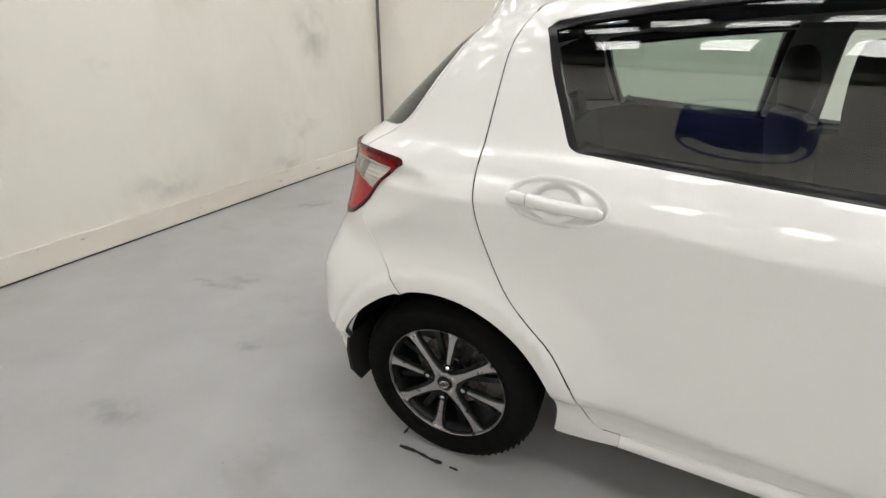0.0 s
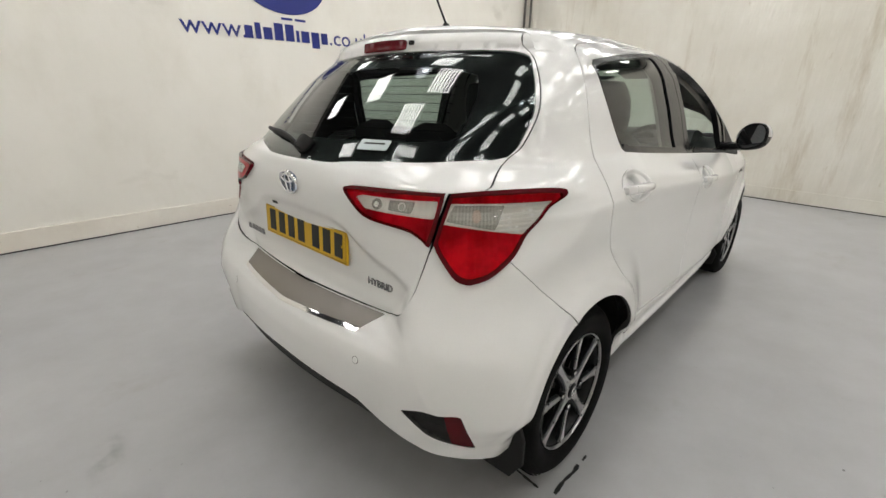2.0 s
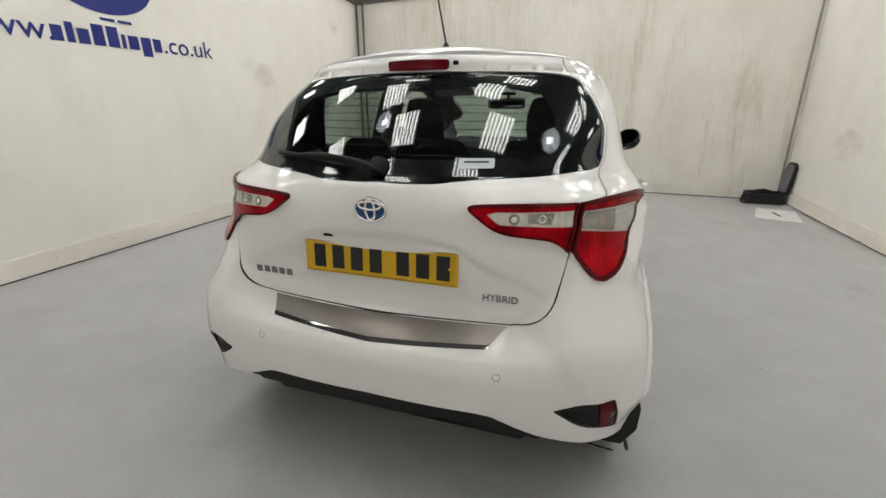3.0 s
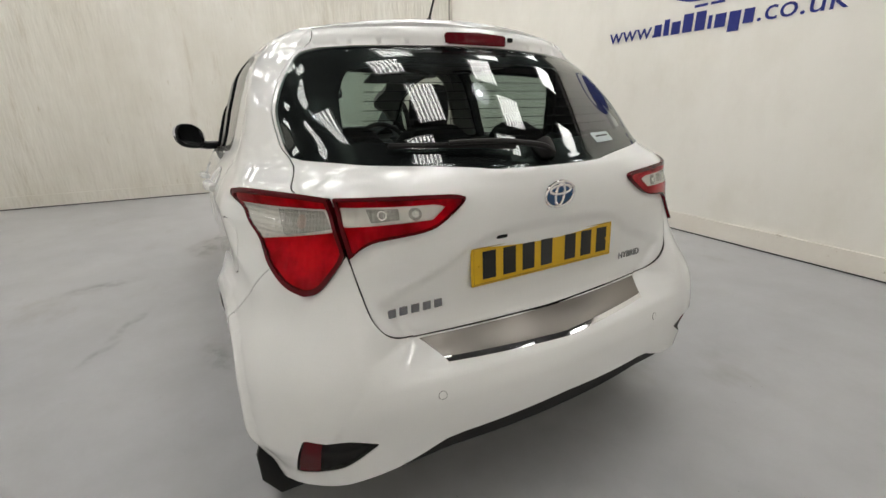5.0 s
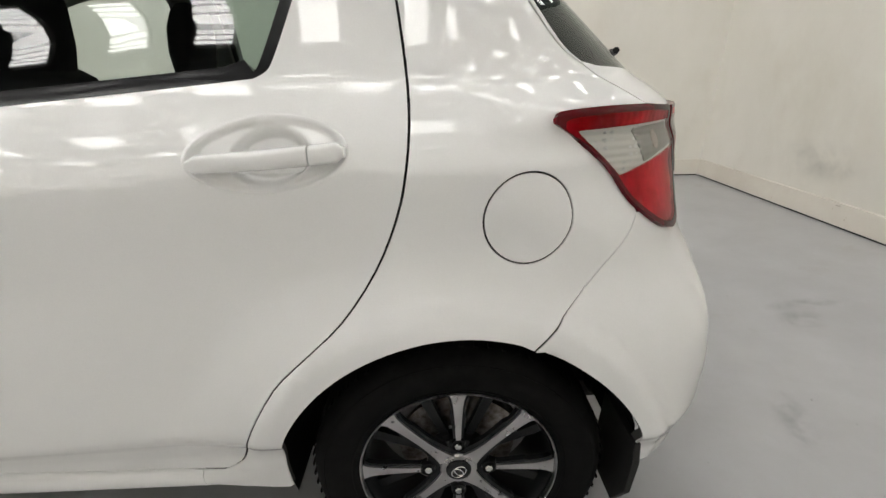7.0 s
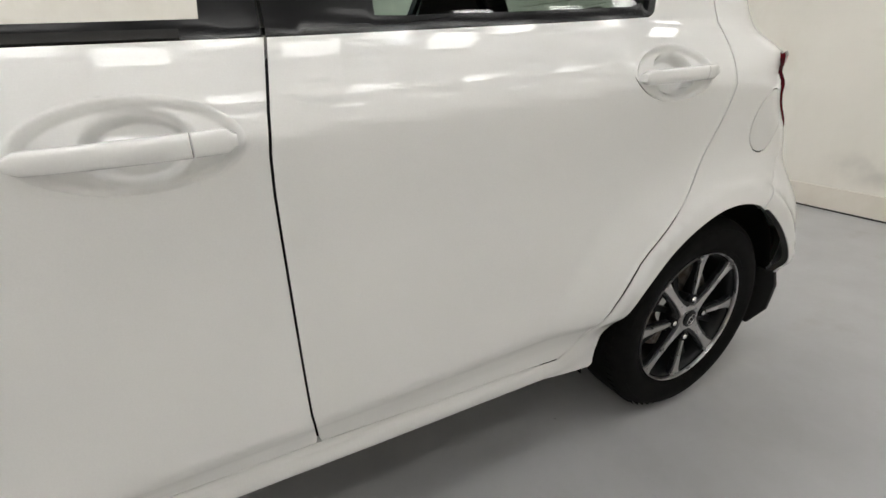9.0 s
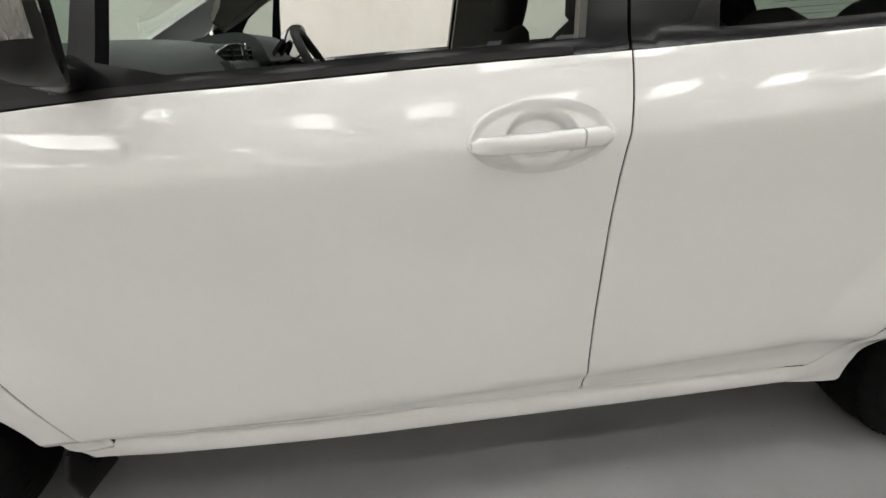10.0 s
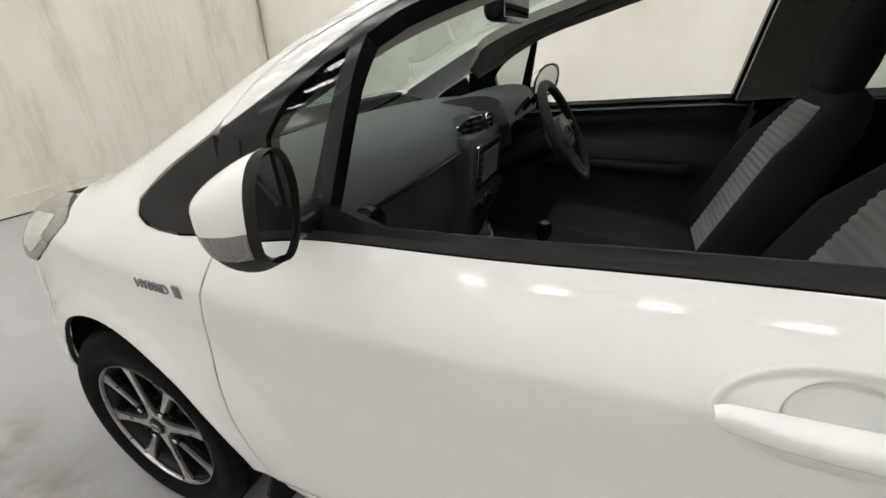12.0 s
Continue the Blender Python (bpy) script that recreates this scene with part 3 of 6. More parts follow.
REAR_DOOR_EDGE = bend([(0.150, 1.385), (0.106, 1.309), (0.089, 1.21), (0.075, 1.098), (0.069, 1.015), (0.075, 0.94), (0.095, 0.86), (0.135, 0.770), (0.195, 0.688), (0.262, 0.628), (0.325, 0.565), (0.382, 0.472), (0.42, 0.388), (0.446, 0.340), (0.49, 0.314)], 3)
MID_EDGE = bend([(1.045, 1.01), (1.067, 0.867), (1.068, 0.70), (1.066, 0.45), (1.063, 0.40), (1.057, 0.327)], 3)
FRONT_DOOR_EDGE = bend([(2.085, 0.926), (2.115, 0.83), (2.14, 0.752), (2.150, 0.671), (2.128, 0.55), (2.095, 0.449), (2.055, 0.345), (2.02, 0.318)], 3)
BELT = bend([(0.305, 1.068), (0.5, 1.051), (0.84, 1.025), (1.045, 1.010), (1.36, 0.989), (1.6, 0.970), (1.85, 0.952), (2.085, 0.926)], 3)
SILL = [(0.49, 0.314), (0.78, 0.319), (1.06, 0.326), (1.6, 0.318), (2.02, 0.316)]
DOOR_TOP = bend([(0.150, 1.385), (0.23, 1.405), (0.52, 1.424), (0.96, 1.440), (1.2, 1.437), (1.42, 1.411), (1.63, 1.353), (1.83, 1.290), (1.99, 1.222), (2.06, 1.172), (2.10, 1.128), (2.14, 1.092), (2.20, 1.058), (2.28, 1.010), (2.345, 0.953)], 4)
SEAL_TOP = bend([(0.182, 1.335), (0.205, 1.352), (0.52, 1.392), (0.93, 1.425), (1.2, 1.424), (1.42, 1.397), (1.63, 1.336), (1.83, 1.266), (1.99, 1.170), (2.08, 1.118), (2.16, 1.075), (2.25, 1.023), (2.305, 0.982), (2.338, 0.945)], 4)
SEAL_REAR = bend([(0.182, 1.335), (0.192, 1.31), (0.214, 1.239), (0.245, 1.164), (0.273, 1.097), (0.285, 1.078), (0.305, 1.068)], 3)
GAP_W = 0.0020


def upto(line, x0, x1):
    return [p for p in line if x0 <= p[0] <= x1]


def moved(line, dx, dz=0.0):
    return [(x + dx, z + dz) for x, z in line]


def arch_line(hx, r, a0, a1, n=40, hz=HUB_Z):
    return [(hx + r * math.cos(radians(a0 + (a1 - a0) * i / n)), hz + r * math.sin(radians(a0 + (a1 - a0) * i / n))) for i in range(n + 1)]


def station(x, z):
    """Station of a point given by x near the rear corner, where the flank is about 0.8 m out."""
    c = float(corner_x(np.array(z)))
    return x - c if x > c else -math.degrees(math.atan2(c - x, 0.80 - CORNER_Y)) / 90 * QUARTER


def cup(cx, cz, rx, rz):
    """The oval hollow behind a door handle: a shallow dish with a deep finger pocket above and below the bar."""
    def f(a, b):
        u, v = (a - cx) / rx, (b - cz + (a - cx) * 0.05) / rz
        r = np.hypot(u, v)
        dish = -0.0085 * (1 - ease(r, 0.84, 0.95))
        pocket = -0.020 * (1 - ease(np.hypot((u + 0.02) / 0.50, v / 0.84), 0.80, 1.0))
        lip = 0.0022 * np.exp(-((r - 0.965) / 0.028) ** 2)
        return np.where(r < 1, dish + pocket + lip * (1 - ease(r, 0.975, 1.0)), 0.0)
    return f


REAR_CUP, FRONT_CUP = (0.28, 0.965, 0.123, 0.055), (1.212, 0.889, 0.121, 0.056)

rear_door_line = (MID_EDGE[:-1] + [(1.057 - GAP_W, 0.3303)] + [(x, z + 0.0043) for x, z in SILL[:3][::-1]][1:] + moved(REAR_DOOR_EDGE[::-1], GAP_W)[1:-1]
                  + moved(upto(DOOR_TOP, 0.152, 0.99), 0.001, -GAP_W) + [(0.985, 1.428)] + upto(SEAL_TOP, 0.19, 0.96)[::-1] + SEAL_REAR + upto(BELT, 0.31, 1.04))
rear_door_line = [(x - GAP_W if (x > 1.03 and z < 1.02) else x, z) for x, z in rear_door_line]
front_door_line = (moved(MID_EDGE, GAP_W)[:-1] + [(1.062, 0.3303)] + [(x, z + 0.0043) for x, z in SILL[3:]] + moved(FRONT_DOOR_EDGE[::-1], -GAP_W)[1:] + upto(BELT, 1.06, 2.07)[::-1])

LAMP_TOP = bend([(0.056, 1.000), (0.043, 1.012), (-0.05, 1.016), (-0.18, 1.013), (-0.275, 1.006)], 4)
LAMP_LOW = bend([(0.056, 1.000), (0.050, 0.990), (0.0, 0.955), (-0.048, 0.908), (-0.075, 0.874), (-0.103, 0.846), (-0.160, 0.806), (-0.200, 0.791), (-0.224, 0.789), (-0.256, 0.805), (-0.312, 0.876)], 4)
GATE_LOW = bend([(-0.322, 0.866), (-0.345, 0.79), (-0.366, 0.73), (-0.398, 0.68), (-0.436, 0.651), (-0.475, 0.641), (-0.52, 0.638), (-0.9, 0.634)], 4)
GATE_SIDE = bend([(-0.281, 1.006), (-0.177, 1.014), (-0.140, 1.044), (-0.099, 1.082), (-0.070, 1.117), (-0.118, 1.206), (-0.232, 1.312), (-0.29, 1.353), (-0.37, 1.385), (-0.395, 1.42)], 4)
BUMPER_GAP = [(-0.104, 0.836), (-0.011, 0.735), (0.091, 0.628)]
arch_rear = arch_line(0.0, 0.358, -7, 180 - math.degrees(math.asin((0.628 - 0.30) / 0.358)), 36)
quarter_line = ([(station(0.474, 0.320), 0.3205), (station(0.488, 0.3168), 0.3168), (station(0.53, 0.3172), 0.3172), (station(0.53, 0.266), 0.2660), (station(0.46, 0.257), 0.2570), (station(0.40, 0.252), 0.2520), (station(0.364, 0.251), 0.2500)] + [(station(x, z), z) for x, z in arch_rear if x > -0.124]
                + [(BUMPER_GAP[2][0] + 0.001, 0.630)] + [(a + 0.0004, z + 0.0005) for a, z in BUMPER_GAP[1::-1]]
                + [(a - 0.001 if a > 0.03 else a, z + 0.002) for a, z in LAMP_LOW[::-1] if a > -0.101]
                + LAMP_TOP[1:] + [(a + 0.004, z) for a, z in GATE_SIDE[1:]]
                + side_x([(0.0, 1.412), (0.10, 1.398)]) + side_x(moved(REAR_DOOR_EDGE[:-2], -GAP_W)))
bumper_line = ([(-0.9, 0.404), (-0.56, 0.391), (-0.51, 0.384)] + bend([(-0.45, 0.357), (-0.39, 0.332), (-0.31, 0.318), (-0.227, 0.309), (-0.16, 0.296), (-0.125, 0.298)], 3)
               + [(station(x, z), z) for x, z in arch_line(0.0, 0.358, 182, 180 - math.degrees(math.asin(0.328 / 0.358)) + 0.6, 30) if z > 0.3]
               + [(0.0885, 0.6265)] + [(a - 0.0004, z - 0.0008) for a, z in BUMPER_GAP[1::-1]]
               + [(a, z - 0.002) for a, z in LAMP_LOW if a < -0.108] + [(a + 0.003, z - 0.003) for a, z in GATE_LOW[1:-1]] + [(-0.9, 0.629)])
GLASS = [(-0.9, 1.376), (-0.52, 1.372)] + bend([(-0.40, 1.366), (-0.30, 1.350), (-0.245, 1.306), (-0.131, 1.201), (-0.084, 1.117), (-0.105, 1.084)], 3) + bend([(-0.16, 1.077), (-0.30, 1.073), (-0.41, 1.067), (-0.55, 1.060), (-0.66, 1.053), (-0.73, 1.046), (-0.9, 1.045)], 3)


def gate_hollow(a, z):
    y = np.abs(a + 0.9)
    edge = curve(y, [0.0, 0.17, 0.25, 0.34, 0.47, 0.52, 0.60], [0.890, 0.884, 0.866, 0.812, 0.765, 0.745, 0.72])
    return -0.013 * (1 - ease(z, edge - 0.022, edge + 0.022)) * ease(z, 0.640, 0.705) * (1 - ease(y, 0.44, 0.56))


def sill_bulge(x, z):
    """The rounded rail along the bottom of the flank, fading out towards the wheels."""
    return 0.014 * np.sqrt(np.clip(1 - ((z - 0.293) / 0.0245) ** 2, 0, 1)) * ease(x, 0.37, 0.54) * (1 - ease(x, 1.93, 2.09))


refl = rounded([(-0.362, 0.431), (-0.30, 0.378), (-0.195, 0.346), (-0.231, 0.472), (-0.30, 0.466)], [0.010, 0.03, 0.012, 0.012, 0.02])


def tail_lamp(outline, shrink, clear, side, on_gate):
    """A lamp of red and clear glass over a fluted silver bowl, with a dark red rim."""
    ca, cz, ka, kz = shrink
    lens = [(ca + (a - ca) * ka - 0.002, cz + (z - cz) * kz) for a, z in outline]
    clear = rounded(clear, 0.006)
    if on_gate:
        lamp = panel("inner_tail_lamp", outline, DARK_RED, car, sides=side, lift=0.001, depth=0.03, step=0.02, label="red and clear lamp on the tailgate")
    else:
        lamp = panel("tail_lamp", outline, DARK_RED, car, sides=side, lift=0.001, depth=0.03, step=0.02, label="red and clear rear lamp")
    bowl = lambda a, z: 0.0008 * np.sin(a * 300) + 0.0010 * np.sin((a + z) * 70)
    panel("lamp_bowl", lens, LAMP_BOWL, lamp, sides=side, lift=0.0045, depth=0.003, step=0.006, shape=bowl, label="silver lamp bowl")
    panel("lamp_rim", outline, DARK_RED, lamp, holes=[lens], sides=side, lift=0.0125, depth=0.035, step=0.01, label="dark red lamp rim")
    panel("red_lens", lens, RED_GLASS, lamp, holes=[clear], sides=side, lift=0.0118, depth=0.004, step=0.008, label="red lens").visible_shadow = False
    ribs = (lambda a, z: 0 * a) if on_gate else (lambda a, z: 0.0011 * np.sin((z - 0.05 * a) * 520) * ease(a, -0.155, -0.125))
    panel("clear_lens", clear, CLEAR_GLASS, lamp, sides=side, lift=0.0122, depth=0.006, step=0.003, shape=ribs, label="clear lens").visible_shadow = False
    panel("clear_bowl", clear, CLEAR, lamp, sides=side, lift=0.0068, depth=0.003, step=0.003, shape=(lambda a, z: 0.0004 * np.sin(a * 300)) if on_gate else (lambda a, z: 0.0010 * np.sin((z - 0.05 * a) * 520) * ease(a, -0.155, -0.125)))
    flute = lambda a, z: 0.0008 * np.sign(np.sin(a * 620)) + 0.0006 * np.sin(z * 520)
    if on_gate:
        panel("bulb_window", rounded([(-0.372, 0.982), (-0.447, 0.980), (-0.447, 0.955), (-0.382, 0.951)], 0.004), SMOKE, lamp, sides=side, lift=0.0088, depth=0.003, step=0.004, shape=flute)
        panel("bulb_ring", ring(-0.408, 0.967, 0.011, 0.011, 20), CHROME, lamp, holes=[ring(-0.408, 0.967, 0.008, 0.008, 16)], sides=side, lift=0.0102, depth=0.003, step=0.004)
        panel("bulb", ring(-0.482, 0.966, 0.015, 0.0145, 24), SMOKE, lamp, sides=side, lift=0.0095, depth=0.004, step=0.006)
        panel("bulb_core", ring(-0.482, 0.966, 0.0075, 0.0075, 16), CHROME, lamp, sides=side, lift=0.0103, depth=0.003, step=0.005)
    else:
        panel("reflector", rounded([(-0.112, 0.976), (-0.262, 0.977), (-0.281, 0.938), (-0.142, 0.916)], 0.005), SMOKE, lamp, sides=side, lift=0.0088, depth=0.003, step=0.004, shape=flute)
        panel("reflector_bulb", ring(-0.195, 0.951, 0.013, 0.016, 20), AMBER, lamp, sides=side, lift=0.0098, depth=0.003, step=0.006)
    return lamp


for side in "LR":
    door = panel("rear_door", rear_door_line, PAINT, car, sides=side, onto=by_side, label="white rear passenger door", holes=[ring(*REAR_CUP, 56)], step=0.0125)
    panel("handle_recess", ring(*REAR_CUP, 56), PAINT, door, sides=side, onto=by_side, step=0.0027, shape=cup(*REAR_CUP), rim=False)
    panel("glass", [(0.90, 1.412)] + upto(SEAL_TOP, 0.23, 0.88)[::-1] + moved(SEAL_REAR[2:-2], 0.018, -0.004) + [(0.315, 1.082)] + [(x, z + 0.014) for x, z in upto(BELT, 0.33, 0.88)] + [(0.885, 1.04)],
          SIDE_GLASS, door, sides=side, onto=by_side, lift=-0.010, depth=0.004, step=0.02, label="dark tinted window pane").visible_shadow = False
    seal_line = upto(SEAL_TOP, 0.19, 0.985) + [(0.99, 1.425), (1.04, 1.2), (1.043, 1.012)] + upto(BELT, 0.31, 1.04)[::-1] + SEAL_REAR[::-1]
    pane = [(0.875, 1.405), (0.885, 1.045)] + [(x, z + 0.022) for x, z in upto(BELT, 0.34, 0.85)[::-1]] + [(0.318, 1.095)] + moved(SEAL_REAR[1:-3][::-1], 0.020, 0.0) + [(0.225, 1.335)] + [(x, z - 0.016) for x, z in upto(SEAL_TOP, 0.26, 0.86)]
    panel("window_frame", seal_line, TRIM, door, holes=[pane], sides=side, onto=by_side, lift=-0.003, label="black window surround", depth=0.05)
    door = panel("front_door", front_door_line, PAINT, car, sides=side, onto=by_side, label="white front door with the window wound down", holes=[ring(*FRONT_CUP, 56)], step=0.0125)
    panel("handle_recess", ring(*FRONT_CUP, 56), PAINT, door, sides=side, onto=by_side, step=0.0027, shape=cup(*FRONT_CUP), rim=False)
    frame_line = [(1.049, 1.012), (1.046, 1.2), (1.0, 1.43)] + upto(SEAL_TOP, 1.0, 2.125) + [(2.118, 1.05), (2.087, 0.928)] + upto(BELT, 1.06, 2.07)[::-1]
    opening = [(1.12, 1.03), (1.085, 1.39)] + [(x - 0.004, z - 0.017) for x, z in upto(SEAL_TOP, 1.1, 1.80)] + [(1.826, 1.24), (1.866, 1.0)] + [(x, z + 0.024) for x, z in upto(BELT, 1.15, 1.84)[::-1]]
    small = [(1.853, 1.225), (1.905, 1.0), (1.985, 0.990), (2.004, 1.092), (1.965, 1.152), (1.90, 1.200)]
    panel("window_frame", frame_line, TRIM, door, holes=[opening, small], sides=side, onto=by_side, lift=-0.003, label="black window surround and mirror corner", depth=0.03)
    panel("door_frame", upto(SEAL_TOP, 1.0, 2.115) + [(2.122, 1.098)] + [(x, z - 0.002) for x, z in upto(DOOR_TOP, 1.0, 2.115)[::-1]], PAINT, door, sides=side, onto=by_side, lift=-0.001, step=0.02, label="white window frame")
    panel("belt_strip", [(x, z + 0.003) for x, z in upto(BELT, 1.06, 2.07)] + [(x, z + 0.014) for x, z in upto(BELT, 1.06, 2.05)[::-1]], PLASTIC, door, sides=side, onto=by_side, lift=0.002, step=0.03, depth=0.006, label="black rubber strip below the window")
    panel("mirror_sail", [(2.117, 1.05), (2.0905, 0.932), (1.93, 0.947), (1.935, 0.972), (2.045, 0.970), (2.066, 1.085), (2.117, 1.095)], PLASTIC, door, sides=side, onto=by_side, lift=-0.0008, step=0.03, depth=0.004, label="matt black mirror corner")
    panel("corner_trim", [(2.1215, 1.05), (2.0905, 0.928), (2.19, 0.917), (2.25, 0.9165)] + bend([(2.295, 0.922), (2.324, 0.934), (2.334, 0.951), (2.325, 0.968), (2.302, 0.986)], 5) + upto(SEAL_TOP, 2.128, 2.29)[::-1], PLASTIC, car, sides=side, onto=by_side, lift=-0.003, label="black corner trim ahead of the door")
    panel("quarter_glass", small, SIDE_GLASS, door, sides=side, onto=by_side, lift=-0.009, depth=0.004).visible_shadow = False
    q = panel("rear_quarter_panel", quarter_line, PAINT, car, sides=side, holes=[ring(-0.116 + 0.22, 0.851, 0.0755, 0.0785)] if side == "L" else [], step=0.020, label="white rear wing", shape=lambda a, z: np.where(a > 0, sill_bulge(a + corner_x(z), z), 0.0))
    if side == "L":
        panel("fuel_flap", ring(-0.116 + 0.22, 0.851, 0.0722, 0.0752), PAINT, q, label="round white fuel flap")
    outer = LAMP_TOP + [(-0.288, 0.96), (-0.310, 0.880)] + LAMP_LOW[::-1][1:-1]
    tail_lamp(outer, (-0.135, 0.910, 0.93, 0.90), [(0.020, 0.982), (-0.274, 0.982), (-0.294, 0.932), (-0.064, 0.903)], side, False)
    inner = bend([(-0.292, 1.006), (-0.40, 1.006), (-0.52, 1.003), (-0.598, 0.998), (-0.608, 0.988), (-0.588, 0.969), (-0.54, 0.936), (-0.50, 0.922), (-0.436, 0.914), (-0.38, 0.905), (-0.345, 0.888), (-0.327, 0.874), (-0.319, 0.880), (-0.302, 0.95), (-0.292, 1.006)], 3)[:-1]
    tail_lamp(inner, (-0.44, 0.952, 0.945, 0.87), [(-0.308, 0.987), (-0.530, 0.984), (-0.556, 0.977), (-0.522, 0.950), (-0.314, 0.943)], side, True)


def bumper_crease(a, z):
    """A crisp fold from the corner of the tailgate down to the outer end of the reflector."""
    across = (a - (-0.205 - 0.155 * (z - 0.34) / 0.30)) * 0.89
    fold = np.where(across > 0, np.exp(-np.abs(across) / 0.060), np.exp(-np.abs(across) / 0.028))
    return 0.0075 * fold * ease(z, 0.32, 0.40) * (1 - ease(z, 0.56, 0.70))


bumper = panel("rear_bumper", bumper_line, PAINT, car, sides="B", holes=[refl], step=0.0135, shape=bumper_crease, label="white rear bumper", depth=0.02)
for side in "LR":
    pocket = panel("reflector_pocket", refl, PLASTIC, bumper, sides=side, lift=-0.012, depth=0.02, step=0.02, rim=False, label="black grille pocket",
                   shape=lambda a, z: 0.002 * np.sign(np.sin(z * 420)))
    panel("red_reflector", rounded([(-0.246, 0.363), (-0.199, 0.350), (-0.233, 0.470), (-0.263, 0.468)], 0.006), DARK_RED, bumper, sides=side, lift=-0.004, depth=0.012, step=0.02, label="dark red reflector")
    for a, z in ((-0.498, 0.524),):
        panel("parking_sensor", ring(a, z, 0.0095, 0.0095, 20), PAINT, bumper, sides=side, lift=0.0015, depth=0.006, step=0.01)
        panel("sensor_ring", ring(a, z, 0.0113, 0.0113, 24), GAP, bumper, holes=[ring(a, z, 0.0102, 0.0102, 20)], sides=side, lift=0.0006, depth=0.001, step=0.01)
panel("lower_valance", [(-0.9, 0.412), (-0.54, 0.396), (-0.43, 0.350), (-0.37, 0.326), (-0.40, 0.318), (-0.54, 0.335), (-0.9, 0.338)], PLASTIC, bumper, sides="B", lift=-0.016, step=0.03, label="black plastic lower valance")
# the pane's outline runs to the middle line, so the tailgate is cut round it as a lower and an upper piece of one sheet
low_gate = GATE_LOW[::-1] + [(-0.305, 0.94)] + [(a - 0.003, z) for a, z in GATE_SIDE[:17]] + [p for p in GLASS if p[1] < 1.118]
up_gate = [(a - 0.003, z) for a, z in GATE_SIDE[16:]] + [(-0.9, 1.432)] + [p for p in GLASS if p[1] >= 1.115]
gate = panel("tailgate", low_gate, PAINT, car, sides="B", step=0.0125, label="white tailgate", shape=gate_hollow)
panel("spoiler", up_gate, PAINT, gate, sides="B", step=0.02, dark=False, label="white roof spoiler")
panel("rear_window", GLASS, REAR_GLASS, gate, sides="B", lift=-0.002, depth=0.003, step=0.016, label="dark tinted rear window").visible_shadow = False
inner_glass = [(-0.9, 1.325), (-0.60, 1.318), (-0.47, 1.295), (-0.41, 1.23), (-0.365, 1.135), (-0.40, 1.118), (-0.60, 1.108), (-0.9, 1.105)]
panel("black_border", GLASS[1:-1] + [(-0.899, 1.046), (-0.899, 1.104)] + inner_glass[::-1][1:-1] + [(-0.899, 1.324), (-0.899, 1.374)], TRIM, gate, sides="B", lift=-0.009, depth=0.002, step=0.016, rim=False)
panel("brake_light", rounded([(-0.9, 1.378), (-0.79, 1.379), (-0.785, 1.412), (-0.9, 1.415)], [0.001, 0.008, 0.012, 0.001]), DARK_RED, gate, sides="B", lift=0.004, depth=0.01, step=0.02, label="dark red high brake light")

roof_edge = by_side(np.array([p[0] for p in DOOR_TOP]), np.array([p[1] for p in DOOR_TOP]), 0.0)
back = skin(np.array([-0.395, -0.6, -0.9]), np.array([1.425, 1.434, 1.437]))
roof_line = ([(float(back[2][0]) + 0.0005, 0.0), (float(back[1][0]) + 0.0005, float(back[1][1])), (float(back[0][0]) + 0.001, float(back[0][1]))] + [(0.0, 0.575)]
             + [(float(p[0]), float(p[1])) for p in roof_edge] + [(2.38, 0.655), (2.415, 0.618)] + bend([(2.385, 0.585), (2.15, 0.555), (1.9, 0.525), (1.6, 0.49), (1.45, 0.465), (1.40, 0.40), (1.385, 0.0)], 4))
roof = panel("roof", roof_line, PAINT, car, sides="B", onto=by_top, step=0.03, dark=False, label="white roof with slim windscreen pillars")
panel("windscreen", bend([(1.382, 0.0), (1.399, 0.405), (1.449, 0.469), (1.6, 0.494), (1.9, 0.529), (2.15, 0.559), (2.386, 0.587)], 4) + [(2.44, 0.53), (2.505, 0.4), (2.545, 0.0)], SCREEN_GLASS, car, sides="B", onto=by_top, lift=-0.003, depth=0.004, step=0.05, label="clear windscreen").visible_shadow = False
panel("bonnet", [(2.55, 0.0), (2.51, 0.4), (2.445, 0.532), (2.425, 0.598)] + bend([(2.50, 0.602), (2.62, 0.605), (2.75, 0.600), (2.90, 0.57), (3.02, 0.48), (3.10, 0.33), (3.14, 0.0)], 3), PAINT, car, sides="B", onto=by_top, step=0.04, label="white bonnet")
edge = by_top(np.array([2.352, 2.380, 2.419, 2.50, 2.62, 2.70]), np.array([0.690, 0.658, 0.618, 0.606, 0.608, 0.601]), 0.0)
FENDER_ARCH = arch_line(2.487, 0.370, 8, 178, 40, 0.305)
